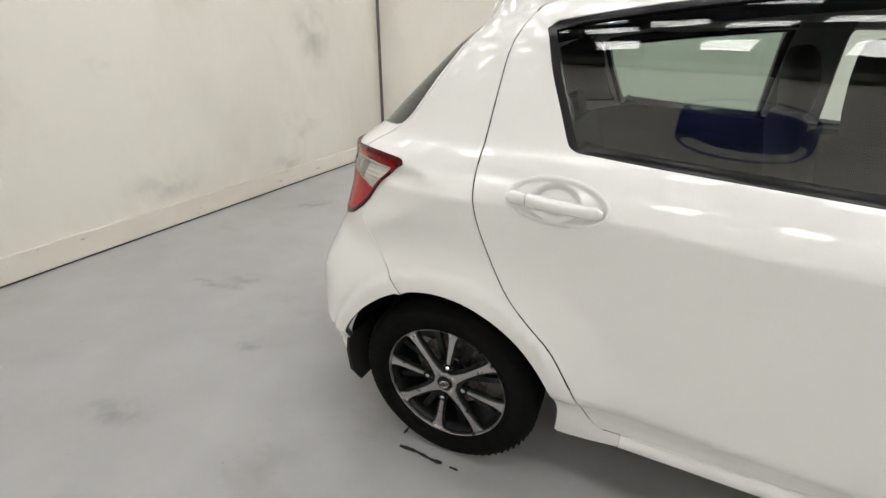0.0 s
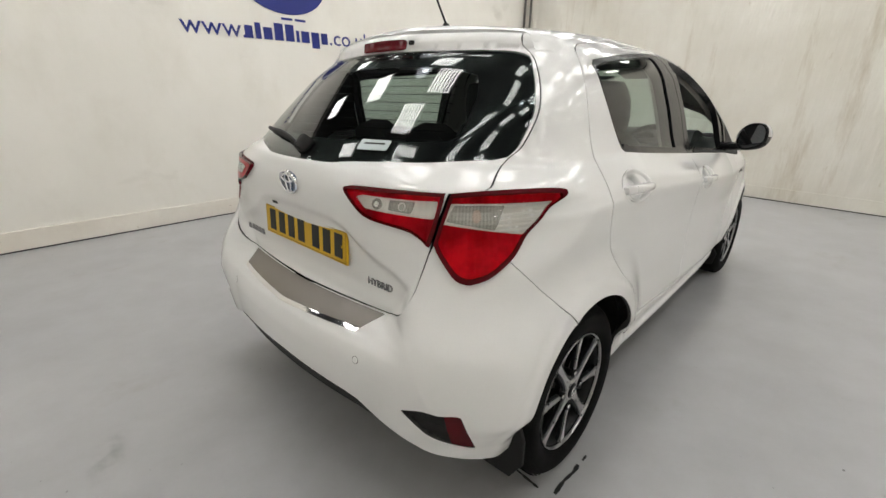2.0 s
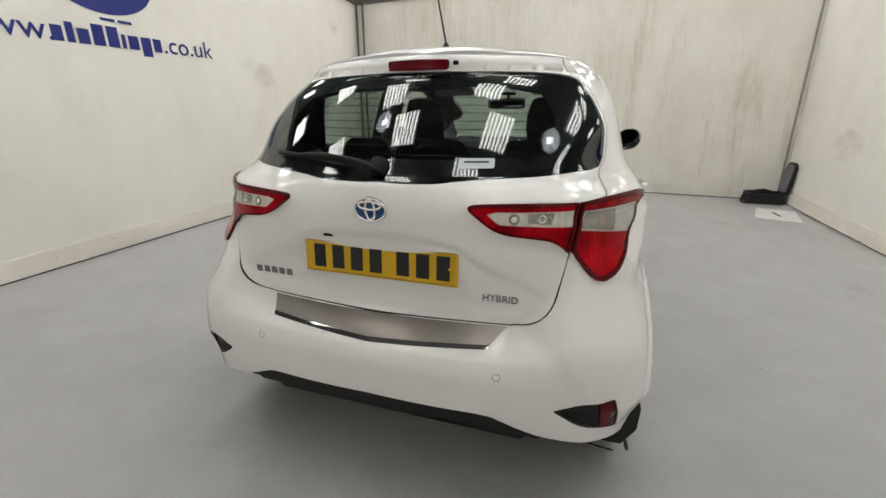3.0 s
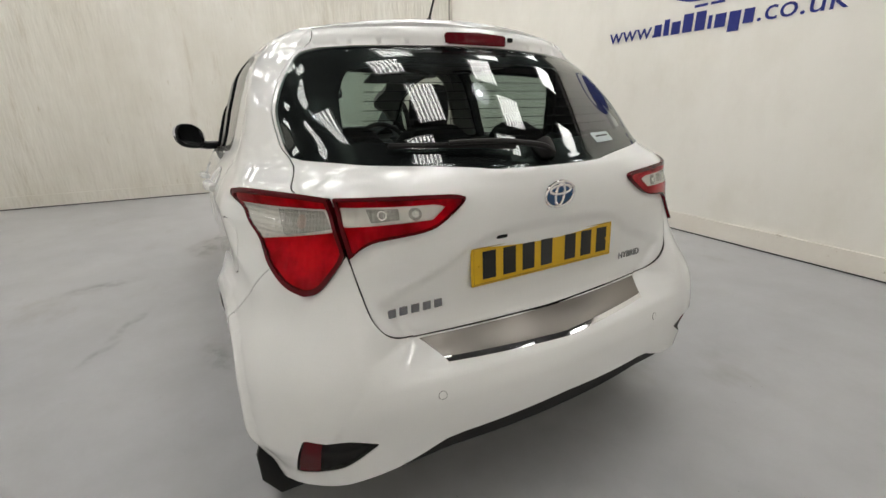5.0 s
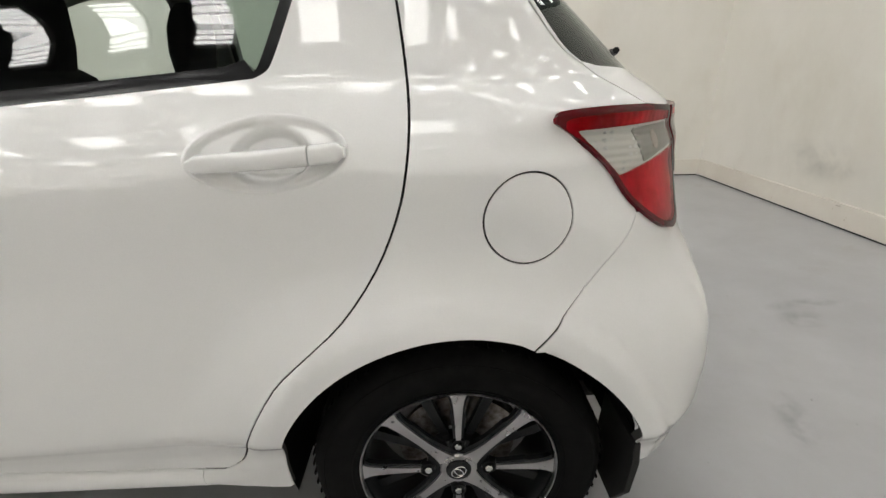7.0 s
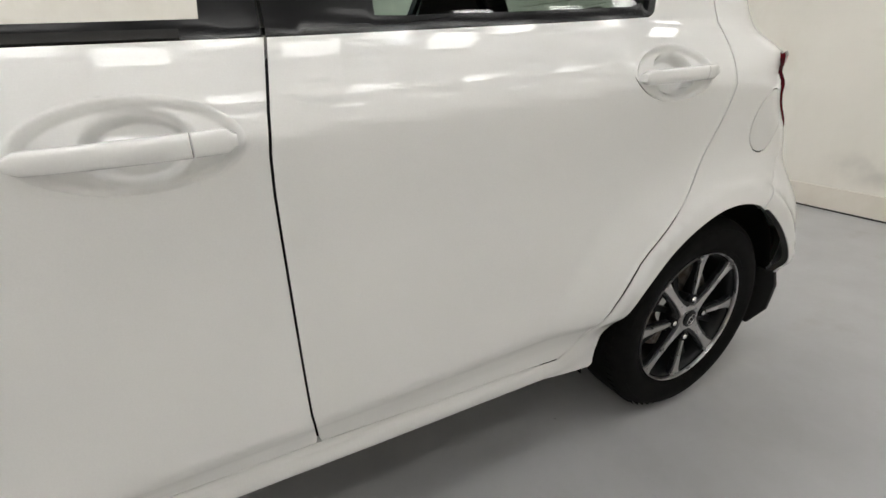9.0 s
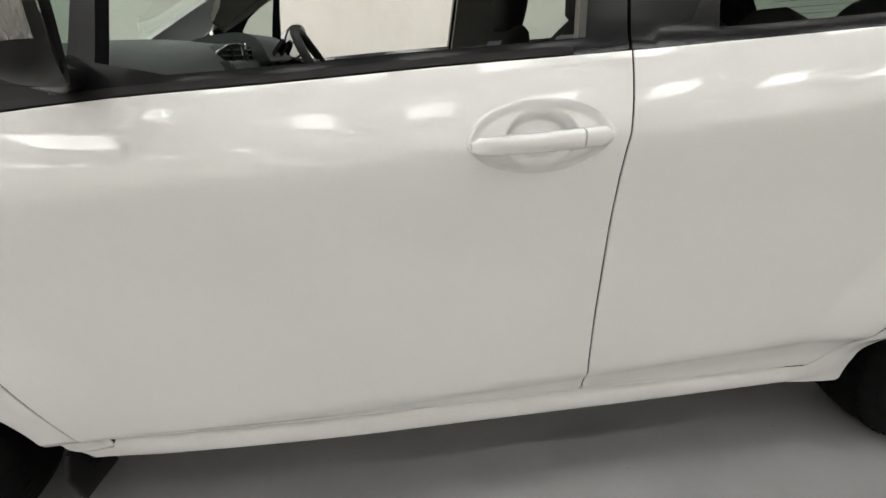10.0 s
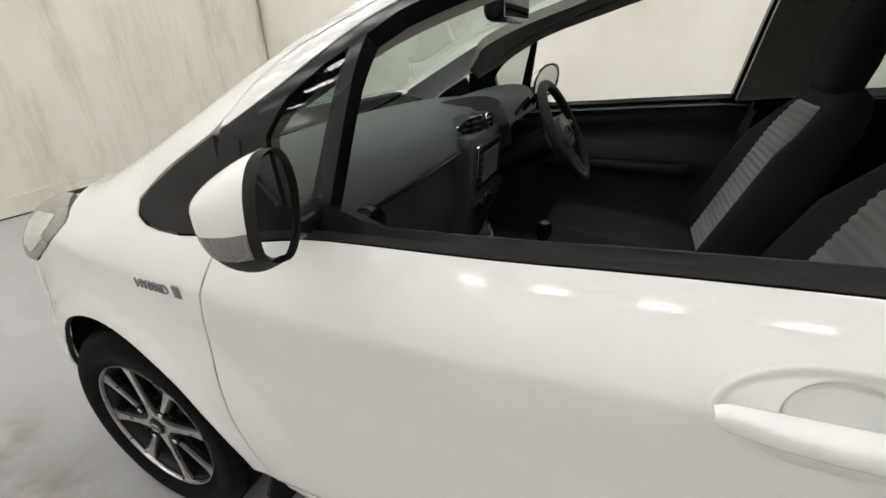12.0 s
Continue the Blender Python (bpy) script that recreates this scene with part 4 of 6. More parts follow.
for side in "LR":
    line = (moved(FRONT_DOOR_EDGE, GAP_W)[:-1] + [(2.028, 0.303), (2.06, 0.295), (2.096, 0.2925), (2.110, 0.301)] + [p for p in FENDER_ARCH[::-1] if p[0] < 2.80] + [(2.80, 0.60), (2.80, 0.751), (2.75, 0.778), (2.697, 0.806), (2.645, 0.842), (2.616, 0.870), (2.624, 0.882), (2.645, 0.889)]
            + [(float(p[0]), float(p[2])) for p in edge[::-1] if p[0] < 2.72] + [(2.337, 0.951), (2.326, 0.931), (2.296, 0.919), (2.25, 0.914), (2.19, 0.9145)])
    panel("front_wing", line, PAINT, car, sides=side, onto=by_side, step=0.022, label="white front wing")
    lamp = panel("headlamp", [(2.735, 0.901), (2.646, 0.8865), (2.628, 0.880), (2.621, 0.871), (2.648, 0.844), (2.70, 0.808), (2.80, 0.754), (2.88, 0.718), (3.00, 0.70), (3.03, 0.78), (2.95, 0.845), (2.85, 0.882)], SMOKE, car, sides=side, onto=by_side, step=0.02, lift=0.002, label="clear headlamp with a chrome reflector")
    panel("lamp_reflector", rounded([(2.70, 0.872), (2.735, 0.815), (2.86, 0.75), (2.93, 0.76), (2.88, 0.845)], 0.015), CLEAR, lamp, sides=side, onto=by_side, step=0.012, lift=0.004, depth=0.003, shape=lambda a, z: 0.0015 * np.sin(a * 300))
    panel("front_bumper_side", [(2.803, 0.60), (2.803, 0.748), (2.88, 0.714), (3.00, 0.696), (3.04, 0.55), (3.05, 0.24), (2.90, 0.22), (2.865, 0.30)] + [p for p in FENDER_ARCH if p[0] > 2.80 and p[1] > 0.31], PAINT, car, sides=side, onto=by_side, step=0.03)
    panel("sill", [(0.531, 0.3170), (0.78, 0.3212), (1.06, 0.3278), (1.6, 0.3200), (2.02, 0.3180), (2.026, 0.3015), (2.06, 0.2935), (2.092, 0.2905), (2.072, 0.272), (1.6, 0.276), (0.9, 0.274), (0.531, 0.266)], PAINT, car, sides=side, onto=by_side, lift=0.0, step=0.008, dark=False, shape=sill_bulge, label="white sill below the doors")
panel("front_bumper", [(0.0, 0.22), (0.52, 0.24), (0.56, 0.5), (0.53, 0.70), (0.4, 0.78), (0.0, 0.80)], PAINT, car, sides="B", onto=by_front, step=0.05, label="white front bumper")


# ---- wheels
def spoke_outline(long):
    """Half plan of a spoke from the hub to the rim, radius and half width, wide at the rim."""
    line = ([(0.030, 0.0195), (0.055, 0.0125), (0.095, 0.0088), (0.145, 0.0095), (0.178, 0.0125), (0.192, 0.0165), (0.2015, 0.0235)] if long
            else [(0.079, 0.0052), (0.115, 0.0066), (0.150, 0.0085), (0.178, 0.0115), (0.192, 0.0160), (0.2015, 0.0235)])
    up = bend(line, 3)
    return up + [(r, -w) for r, w in up[::-1]]


def wheel():
    """A wheel with its outer face towards +y, the hub at the origin."""
    hub = lathe([(0.0, -0.020), (0.060, -0.020), (0.066, -0.028), (0.066, -0.06), (0.0, -0.06)], 40)
    lathe([(0.202, -0.012), (0.196, -0.020), (0.190, -0.03), (0.184, -0.15), (0.190, -0.165), (0.202, -0.165)], 72, hub)
    ob = part("wheel", hub, DARK_ALLOY, None, "black alloy wheel with machined faces", smooth=True, angle=30)
    for k in range(8):
        m = Matrix.Rotation(-radians(45 * k), 4, "Y")
        wide = [(r, w * (2.0 if r < 0.15 else 1.5)) for r, w in spoke_outline(k % 2 == 0)]
        part("spoke_side", prism(wide, -0.030, -0.0185, "y", None, m), DARK_ALLOY, ob)
        blade = [(0.05, 0.008), (0.19, 0.011), (0.19, -0.011), (0.05, -0.008)]
        part("inner_blade", prism(blade, -0.062, -0.046, "y", None, m @ Matrix.Rotation(-radians(22), 4, "Y")), DARK_ALLOY, ob)
    bm = lathe([(0.2055, -0.006), (0.2045, -0.0035), (0.2025, -0.0045), (0.2005, -0.012), (0.201, -0.018)], 96)
    part("rim_lip", bm, ALLOY, ob, "bright machined rim edge", smooth=True)
    for k in range(8):
        bm = prism([(r, w) for r, w in spoke_outline(k % 2 == 0)], -0.020, -0.0135, "y", None, Matrix.Rotation(-radians(45 * k), 4, "Y"))
        part("spoke", bm, ALLOY, ob, "machined silver spoke face")
    bm = lathe([(0.0, -0.012), (0.036, -0.0125), (0.039, -0.016), (0.039, -0.022)], 40)
    part("hub_face", bm, ALLOY, ob, smooth=True)
    bm = lathe([(0.0, -0.006), (0.022, -0.0065), (0.026, -0.009), (0.027, -0.014)], 36)
    part("centre_cap", bm, DARK_ALLOY, ob, "black centre cap with a silver oval", smooth=True)
    bm = bmesh.new()
    for rx, rz in ((0.017, 0.0125), (0.0065, 0.0115)):
        tube([(rx * math.cos(t), -0.0055, rz * math.sin(t)) for t in np.linspace(0, 2 * math.pi, 25)[:-1]], 0.0014, 6, bm, closed=True)
    part("cap_emblem", bm, CHROME, ob, smooth=True)
    for k in range(4):
        a = radians(90 * k + 45)
        c = Matrix.Translation((0.0635 * math.cos(a), 0, 0.0635 * math.sin(a)))
        bm = lathe([(0.0, -0.0185), (0.0125, -0.0185), (0.0145, -0.0135), (0.016, -0.0135), (0.016, -0.022)], 20, None, c)
        part("nut_seat", bm, DARK_ALLOY, ob, smooth=True)
        bm = lathe([(0.0, -0.0095), (0.0065, -0.0095), (0.0085, -0.0115), (0.0085, -0.020)], 6, None, c)
        part("wheel_nut", bm, CHROME, ob)
    prof = [(0.197, -0.016), (0.206, -0.0085), (0.216, -0.004), (0.232, 0.004), (0.250, 0.0085), (0.268, 0.006), (0.282, -0.002), (0.294, -0.014), (0.3005, -0.028),
            (0.303, -0.045), (0.304, -0.085), (0.303, -0.125), (0.3, -0.145), (0.28, -0.168), (0.25, -0.178), (0.206, -0.17)]
    bm = lathe(prof, 96)
    for k in range(70):
        a = 2 * math.pi * k / 70
        add_box(bm, (-0.0035, -0.040, 0.3005), (0.0035, -0.020, 0.3035), 0, 1, Matrix.Rotation(a, 4, "Y"))
    for rr in (0.2185, 0.2755):
        lathe([(rr - 0.0012, 0.0005 if rr < 0.25 else 0.0015), (rr, 0.0012 if rr < 0.25 else 0.0028), (rr + 0.0012, 0.0005 if rr < 0.25 else 0.0012)], 96, bm)
    part("tyre", bm, RUBBER, ob, "black rubber tyre", smooth=True)
    bm = lathe([(0.05, -0.085), (0.128, -0.085), (0.128, -0.095), (0.05, -0.095)], 48, closed=True)
    part("brake_disc", bm, STEEL, ob, smooth=True)
    bm = bmesh.new()
    prism([(0.145 * math.cos(t), 0.145 * math.sin(t)) for t in np.linspace(2.6, 3.7, 10)] + [(0.085 * math.cos(t), 0.085 * math.sin(t)) for t in np.linspace(3.7, 2.6, 10)], -0.11, -0.068, "y", bm, bevel=0.005)
    part("brake_caliper", bm, STEEL, ob)
    return ob


WHEEL_Y = 0.803
first_wheel = wheel()
first_wheel.parent = car
first_wheel.matrix_basis = pose(0, WHEEL_Y, 0.3035, 0, 45, 0)
for x, side, spin in ((0.0, -1, 38), (WHEELBASE, 1, 11), (WHEELBASE, -1, 10)):
    y = WHEEL_Y if x == 0 else 0.778
    copy_thing(first_wheel, pose(x, side * y, 0.3035, 0, spin, 0 if side > 0 else 180))


# ---- underside, wheel housings, flaps
for r, cx, a0, a1 in ((0.372, 0.0, -0.26, math.pi + 0.06), (0.386, 2.487, -0.06, math.pi + 0.26)):
    for side in (1, -1):
        bm = bmesh.new()
        arcs = [[bm.verts.new((cx + rr * math.cos(a), side * min(y, float(half_width(np.array(cx + rr * math.cos(a)), np.array(0.30 + rr * math.sin(a)))) - 0.022 if y > 0.6 else y), 0.30 + rr * math.sin(a))) for a in np.linspace(a0, a1, 30)] for rr, y in ((r, 0.79), (r, 0.50))]
        for i in range(29):
            bm.faces.new((arcs[0][i], arcs[0][i + 1], arcs[1][i + 1], arcs[1][i]))
        mid = bm.verts.new((cx, side * 0.50, 0.30))
        for i in range(29):
            bm.faces.new((arcs[1][i], arcs[1][i + 1], mid))
        part("wheel_housing", bm, HOUSE, car, "black plastic wheel housing", smooth=True)
part("underbody", box((-0.46, -0.49, 0.20), (3.0, 0.49, 0.30), 0.03), PLASTIC, car, "black underbody")
part("floor_pan", box((0.40, -0.755, 0.262), (2.09, 0.755, 0.30), 0.01), PLASTIC, car)
part("exhaust_box", box((-0.50, -0.55, 0.25), (-0.36, 0.55, 0.33), 0.03), PLASTIC, car)
for side in (1, -1):
    bm = prism([(0.66, 0.185), (0.785, 0.19), (0.825, 0.26), (0.828, 0.345), (0.815, 0.385), (0.66, 0.385)], -0.007, 0.007, "x", bevel=0.003, m=Matrix.Translation((-0.328, 0, 0)) @ Matrix.Rotation(radians(-4), 4, "Y") @ Matrix.Diagonal((1, side, 1, 1)))
    part("mud_flap", bm, PLASTIC, car, "black mud flap behind the rear wheel")
    bm = prism([(0.66, 0.155), (0.77, 0.17), (0.785, 0.25), (0.762, 0.290), (0.66, 0.295)], -0.005, 0.005, "x", bevel=0.003, m=Matrix.Translation((2.118, 0, 0)) @ Matrix.Diagonal((1, side, 1, 1)))
    part("mud_flap", bm, PLASTIC, car, "black mud flap behind the front wheel")


# ---- door handles
def handle(cx, cz, x0, x1, side, key):
    """A pull bar from x0 (rear) to x1 (front) over its hollow."""
    def bar(a, b, name, parent):
        xs = np.linspace(a, b, 15)
        zc = cz - 0.004 + (xs - cx) * -0.055
        u = (xs - x0) / (x1 - x0)
        tall = 0.0152 * np.clip(np.minimum(u, 1 - u) / 0.05, 0.25, 1) ** 0.5 * (0.86 + 0.14 * (1 - u))
        base = by_side(xs, zc, 0.0)[:, 1]
        reach = 0.006 + 0.020 * np.sin(np.pi * np.clip(u, 0.04, 0.96)) ** 0.6
        bm = bmesh.new()
        rings = []
        for i in range(len(xs)):
            o = []
            for t in np.linspace(0, 2 * math.pi, 17)[:-1]:
                c, s_ = math.cos(t), math.sin(t)
                c, s_ = math.copysign(abs(c) ** 0.6, c), math.copysign(abs(s_) ** 0.6, s_)
                o.append(bm.verts.new((xs[i], side * (base[i] + 0.004 + reach[i] * 0.35 + c * (reach[i] * 0.6 + 0.003)), zc[i] + s_ * tall[i])))
            rings.append(o)
        for i in range(len(xs) - 1):
            for j in range(16):
                bm.faces.new((rings[i][j], rings[i][(j + 1) % 16], rings[i + 1][(j + 1) % 16], rings[i + 1][j]))
        bm.faces.new(rings[0])
        bm.faces.new(rings[-1][::-1])
        return part(name, bm, PAINT, parent, "white body-coloured door handle", smooth=True, angle=50)
    k = x0 + (x1 - x0) * 0.22
    h = bar(k + 0.0012, x1, "door_handle", car)
    bar(x0, k - 0.0012, "handle_cap", h)


for side in (1, -1):
    handle(REAR_CUP[0], REAR_CUP[1], 0.163, 0.388, side, False)
    handle(FRONT_CUP[0], FRONT_CUP[1], 1.103, 1.326, side, True)


def frame_at(p, right, out):
    r, o = Vector(right).normalized(), Vector(out).normalized()
    u = o.cross(r).normalized()
    m = Matrix((r, u, o)).transposed().to_4x4()
    m.translation = Vector(p)
    return m


# ---- mirrors
SIGNAL = shader("ribbed_clear_lens", (0.30, 0.29, 0.28), 0.15, metal=0.5)
bumps(SIGNAL, noise_node(SIGNAL, 60.0, 1.0, 0.5, (4, 4, 1)), 1.0, 0.006)
def door_mirror(side):
    c = Vector((1.846, 0.868, 1.056))
    n, k = 56, 32
    bm = bmesh.new()
    f = lambda q, e: math.copysign(abs(q) ** e, q)
    rows = []
    for i in range(1, k):
        v = math.pi * (i / k - 0.5)
        row = []
        for j in range(n):
            u = 2 * math.pi * j / n
            x = f(math.cos(v), 0.7) * f(math.cos(u), 0.85) * 0.060
            y = f(math.cos(v), 0.7) * f(math.sin(u), 0.75) * 0.084
            z = f(math.sin(v), 0.85) * (0.093 if v > 0 else 0.077)
            if z > 0:
                z *= (1 - 0.74 * min(1.0, max(0.0, (x + 0.045) / 0.105))) * (0.92 - 0.12 * y / 0.084)
            else:
                x *= 1.0 - 0.22 * max(0.0, -z - 0.035) / 0.05
            x -= 0.30 * max(0.0, y) + 0.06 * z
            z += 0.016 * y / 0.088
            row.append(bm.verts.new((c.x + x, side * (c.y + y), c.z + z)))
        rows.append(row)
    for a, b in zip(rows, rows[1:]):
        for j in range(n):
            bm.faces.new((a[j], a[(j + 1) % n], b[(j + 1) % n], b[j]))
    bm.faces.new(rows[0][::-1])
    bm.faces.new(rows[-1])
    back = Vector((c.x - 0.034, side * c.y, c.z))
    nose = Vector((-1, -side * 0.50, -0.08)).normalized()
    geom = lambda m: list(m.verts) + list(m.edges) + list(m.faces)
    cut = bmesh.ops.bisect_plane(bm, geom=geom(bm), plane_co=back, plane_no=nose, clear_outer=True)
    edge = [v.co.copy() for v in bm.verts if abs((v.co - back).dot(nose)) < 1e-4]
    planes = [(Vector((c.x, side * c.y, c.z - 0.010)), Vector((0.16, -side * 0.06, 1))), (Vector((c.x, side * c.y, c.z - 0.040)), Vector((0.13, -side * 0.06, 1)))]
    rim_cut = Vector(back) - nose * 0.010
    for co, no in planes:
        bmesh.ops.bisect_plane(bm, geom=geom(bm), plane_co=co, plane_no=no)
    bmesh.ops.bisect_plane(bm, geom=geom(bm), plane_co=rim_cut, plane_no=nose)
    kinds = {"cap": [], "signal": [], "lower": []}
    for q in bm.faces:
        m = q.calc_center_median()
        up = [(m - co).dot(no) > 0 for co, no in planes]
        if (m - rim_cut).dot(nose) > 0:
            kinds["lower"].append(q)
        elif up[0]:
            kinds["cap"].append(q)
        elif up[1] and abs(m.y) > c.y - 0.055:
            kinds["signal"].append(q)
        else:
            kinds["lower"].append(q)
    keep = {key: [[tuple(v.co) for v in q.verts] for q in qs] for key, qs in kinds.items()}
    bm.free()

    def piece(name, faces, mat, parent, label, grow):
        b2 = bmesh.new()
        mid = Vector((c.x, side * c.y, c.z))
        for q in faces:
            b2.faces.new([b2.verts.new(mid + (Vector(p) - mid) * (1 + grow)) for p in q])
        bmesh.ops.remove_doubles(b2, verts=b2.verts, dist=1e-5)
        return part(name, b2, mat, parent, label, smooth=True, angle=40)
    ob = piece("door_mirror", keep["lower"], PLASTIC, car, "door mirror with a white cap and black underside", 0.0)
    piece("mirror_cap", keep["cap"], PAINT, ob, "white mirror cap", 0.012)
    piece("turn_signal", keep["signal"], SIGNAL, ob, "clear ribbed turn signal", 0.014)
    mid = sum(edge, Vector()) / len(edge)
    across = Vector((0, 0, 1)).cross(nose).normalized()
    up = nose.cross(across)
    edge.sort(key=lambda q: math.atan2((q - mid).dot(up), (q - mid).dot(across)))
    flat = [((q - mid).dot(across), (q - mid).dot(up)) for q in edge]
    well = frame_at(mid, across, nose)
    part("mirror_back", prism([(p * 0.985, q * 0.985) for p, q in flat], -0.014, -0.010, "z", m=well), TRIM, ob)
    part("mirror_glass", prism([(p * 0.90, q * 0.90) for p, q in flat], -0.009, -0.006, "z", m=well), MIRROR, ob, "silvered mirror glass")
    part("mirror_arm", tube([(1.905, side * 0.70, 0.985), (1.89, side * 0.77, 0.988), (1.875, side * 0.83, 1.0)], 0.026, 14), TRIM, ob, smooth=True)


door_mirror(1)
door_mirror(-1)


# ---- cabin
def cushion(stations, m, front=None, n=40, power=0.62):
    """A padded shape lofted through stations (height, half width, half depth, depth of its middle) in the frame m.
    front: extra padding of the front side by the share of the half width."""
    bm = bmesh.new()
    rings = []
    for h, w, d, mid in stations:
        row = []
        for j in range(n):
            t = 2 * math.pi * j / n
            c, s_ = math.cos(t), math.sin(t)
            u = math.copysign(abs(c) ** power, c)
            v = math.copysign(abs(s_) ** power, s_)
            extra = front(abs(u), h) * max(0.0, v) if front else 0.0
            row.append(bm.verts.new(m @ Vector((mid + v * d + extra, u * w, h))))
        rings.append(row)
    for p, q in zip(rings, rings[1:]):
        for j in range(n):
            bm.faces.new((p[j], p[(j + 1) % n], q[(j + 1) % n], q[j]))
    bm.faces.new(rings[0][::-1])
    bm.faces.new(rings[-1])
    return bm


def seat(y):
    flat = Matrix.Translation((1.17, y, 0.50)) @ Matrix.Rotation(radians(84), 4, "Y")
    wing = lambda u, h: 0.040 * float(ease(np.array(u), 0.55, 0.80)) * (1 - 0.3 * float(ease(np.array(u), 0.9, 1.0)))
    ob = part("front_seat", cushion([(0.0, 0.22, 0.05, 0), (0.03, 0.245, 0.075, 0), (0.25, 0.255, 0.08, 0), (0.45, 0.25, 0.075, 0), (0.50, 0.235, 0.06, 0), (0.53, 0.20, 0.03, 0)],
              flat @ Matrix.Diagonal((-1, 1, 1, 1)), wing), FABRIC, car, "black front seat with grey ribbed centre", smooth=True, angle=80)
    lean = Matrix.Translation((1.135, y, 0.50)) @ Matrix.Rotation(radians(-21), 4, "Y")
    wing = lambda u, h: 0.055 * float(ease(np.array(u), 0.52, 0.80)) * (1 - 0.35 * float(ease(np.array(u), 0.9, 1.0))) * (1 - float(ease(np.array(h), 0.40, 0.60)))
    line = [(0.0, 0.20, 0.045, 0), (0.03, 0.235, 0.065, 0), (0.15, 0.25, 0.068, 0), (0.30, 0.252, 0.068, 0), (0.42, 0.238, 0.064, 0), (0.52, 0.212, 0.058, 0), (0.585, 0.180, 0.050, 0), (0.622, 0.145, 0.036, 0), (0.636, 0.11, 0.015, 0)]
    part("backrest", cushion(line, lean, wing), FABRIC, ob, smooth=True, angle=80)
    bm = bmesh.new()
    rows = []
    for i in range(121):
        h = 0.06 + 0.545 * i / 120
        w = 0.128 - 0.03 * float(ease(np.array(h), 0.42, 0.62))
        over = 0.070 - 0.012 * float(ease(np.array(h), 0.45, 0.60)) - 0.022 * float(ease(np.array(h), 0.54, 0.61)) + 0.0022 * math.sin(h * 330)
        rows.append([bm.verts.new(lean @ Vector((over - (0.012 if abs(k) == 6 else 0.0), w * k / 6, h))) for k in range(-6, 7)])
    for p, q in zip(rows, rows[1:]):
        for k in range(12):
            bm.faces.new((p[k], p[k + 1], q[k + 1], q[k]))
    part("backrest_centre", bm, GREY_FABRIC, ob, "grey ribbed seat centre", smooth=True, angle=80)
    up = Matrix.Translation(lean @ Vector((0.004, 0, 0.578))) @ Matrix.Rotation(radians(-6), 4, "Y")
    for k in (-1, 1):
        part("headrest_post", tube([up @ Vector((0.0, k * 0.06, -0.03)), up @ Vector((0.0, k * 0.06, 0.10))], 0.006, 8), CHROME, ob, smooth=True)
    line = [(0.035, 0.10, 0.03, 0.012), (0.045, 0.112, 0.042, 0.012), (0.11, 0.122, 0.050, 0.014), (0.19, 0.118, 0.050, 0.012), (0.245, 0.100, 0.042, 0.006), (0.272, 0.085, 0.028, 0.0), (0.28, 0.05, 0.008, 0.0)]
    part("headrest", cushion(line, up), FABRIC, ob, "black padded headrest", smooth=True, angle=80)
    return ob


for y in (0.37, -0.37):
    seat(y)
bench = part("rear_bench", box((0.30, -0.62, 0.42), (0.82, 0.62, 0.60), 0.06, 4), FABRIC, car, "black rear bench seat", smooth=True)
lean = Matrix.Translation((0.30, 0, 0.55)) @ Matrix.Rotation(radians(-20), 4, "Y")
bm = prism(rounded([(-0.60, 0.0), (0.60, 0.0), (0.60, 0.42), (0.50, 0.50), (-0.50, 0.50), (-0.60, 0.42)], 0.06), -0.07, 0.06, "x", bevel=0.03, m=lean)
part("backrest", bm, FABRIC, bench, smooth=True, angle=60)
for y in (-0.36, 0.0, 0.36):
    bm = prism(rounded([(y - 0.12, 0.485), (y + 0.12, 0.485), (y + 0.11, 0.575), (y + 0.07, 0.605), (y - 0.07, 0.605), (y - 0.11, 0.575)], 0.04), -0.04, 0.04, "x", bevel=0.025, m=lean)
    part("headrest", bm, FABRIC, bench, smooth=True, angle=60)
part("parcel_shelf", box((-0.36, -0.52, 0.985), (0.06, 0.52, 1.0), 0.005), PLASTIC, car, "black parcel shelf")

dash_profile = [(2.36, 1.00), (2.20, 1.035), (2.02, 1.045), (1.93, 1.035), (1.885, 1.01), (1.86, 0.965), (1.885, 0.955), (1.875, 0.84), (1.895, 0.74), (1.93, 0.60), (2.2, 0.52), (2.36, 0.55)]
bm = bmesh.new()
ys = np.linspace(-0.68, 0.68, 33)
rings = []
for y in ys:
    pull = 0.05 * (abs(y) / 0.68) ** 3
    rings.append([bm.verts.new((x + pull * (1 if x < 2.1 else -1.2), y, z - 0.03 * (abs(y) / 0.68) ** 2)) for x, z in dash_profile])
for a, b in zip(rings, rings[1:]):
    for i in range(len(dash_profile)):
        j = (i + 1) % len(dash_profile)
        bm.faces.new((a[i], a[j], b[j], b[i]))
bm.faces.new(rings[0])
bm.faces.new(rings[-1][::-1])
dash = part("dashboard", bm, DASH, car, "charcoal dashboard with a stitched shelf line", smooth=True, angle=40)
part("glovebox_line", tube([(1.853 + 0.05 * (abs(y) / 0.68) ** 3, y, 0.962 - 0.03 * (abs(y) / 0.68) ** 2) for y in np.linspace(0.12, 0.66, 14)], 0.004, 6), TRIM, dash, smooth=True)
bm = prism(bend([(1.80, 0.985), (1.825, 1.045), (1.87, 1.068), (1.95, 1.064), (2.05, 1.04), (2.08, 1.0)], 5) + [(1.88, 0.95)], -0.56, -0.14, "y", bevel=0.012)
binnacle = part("instrument_hood", bm, DASH, dash, "charcoal instrument hood", smooth=True, angle=50)
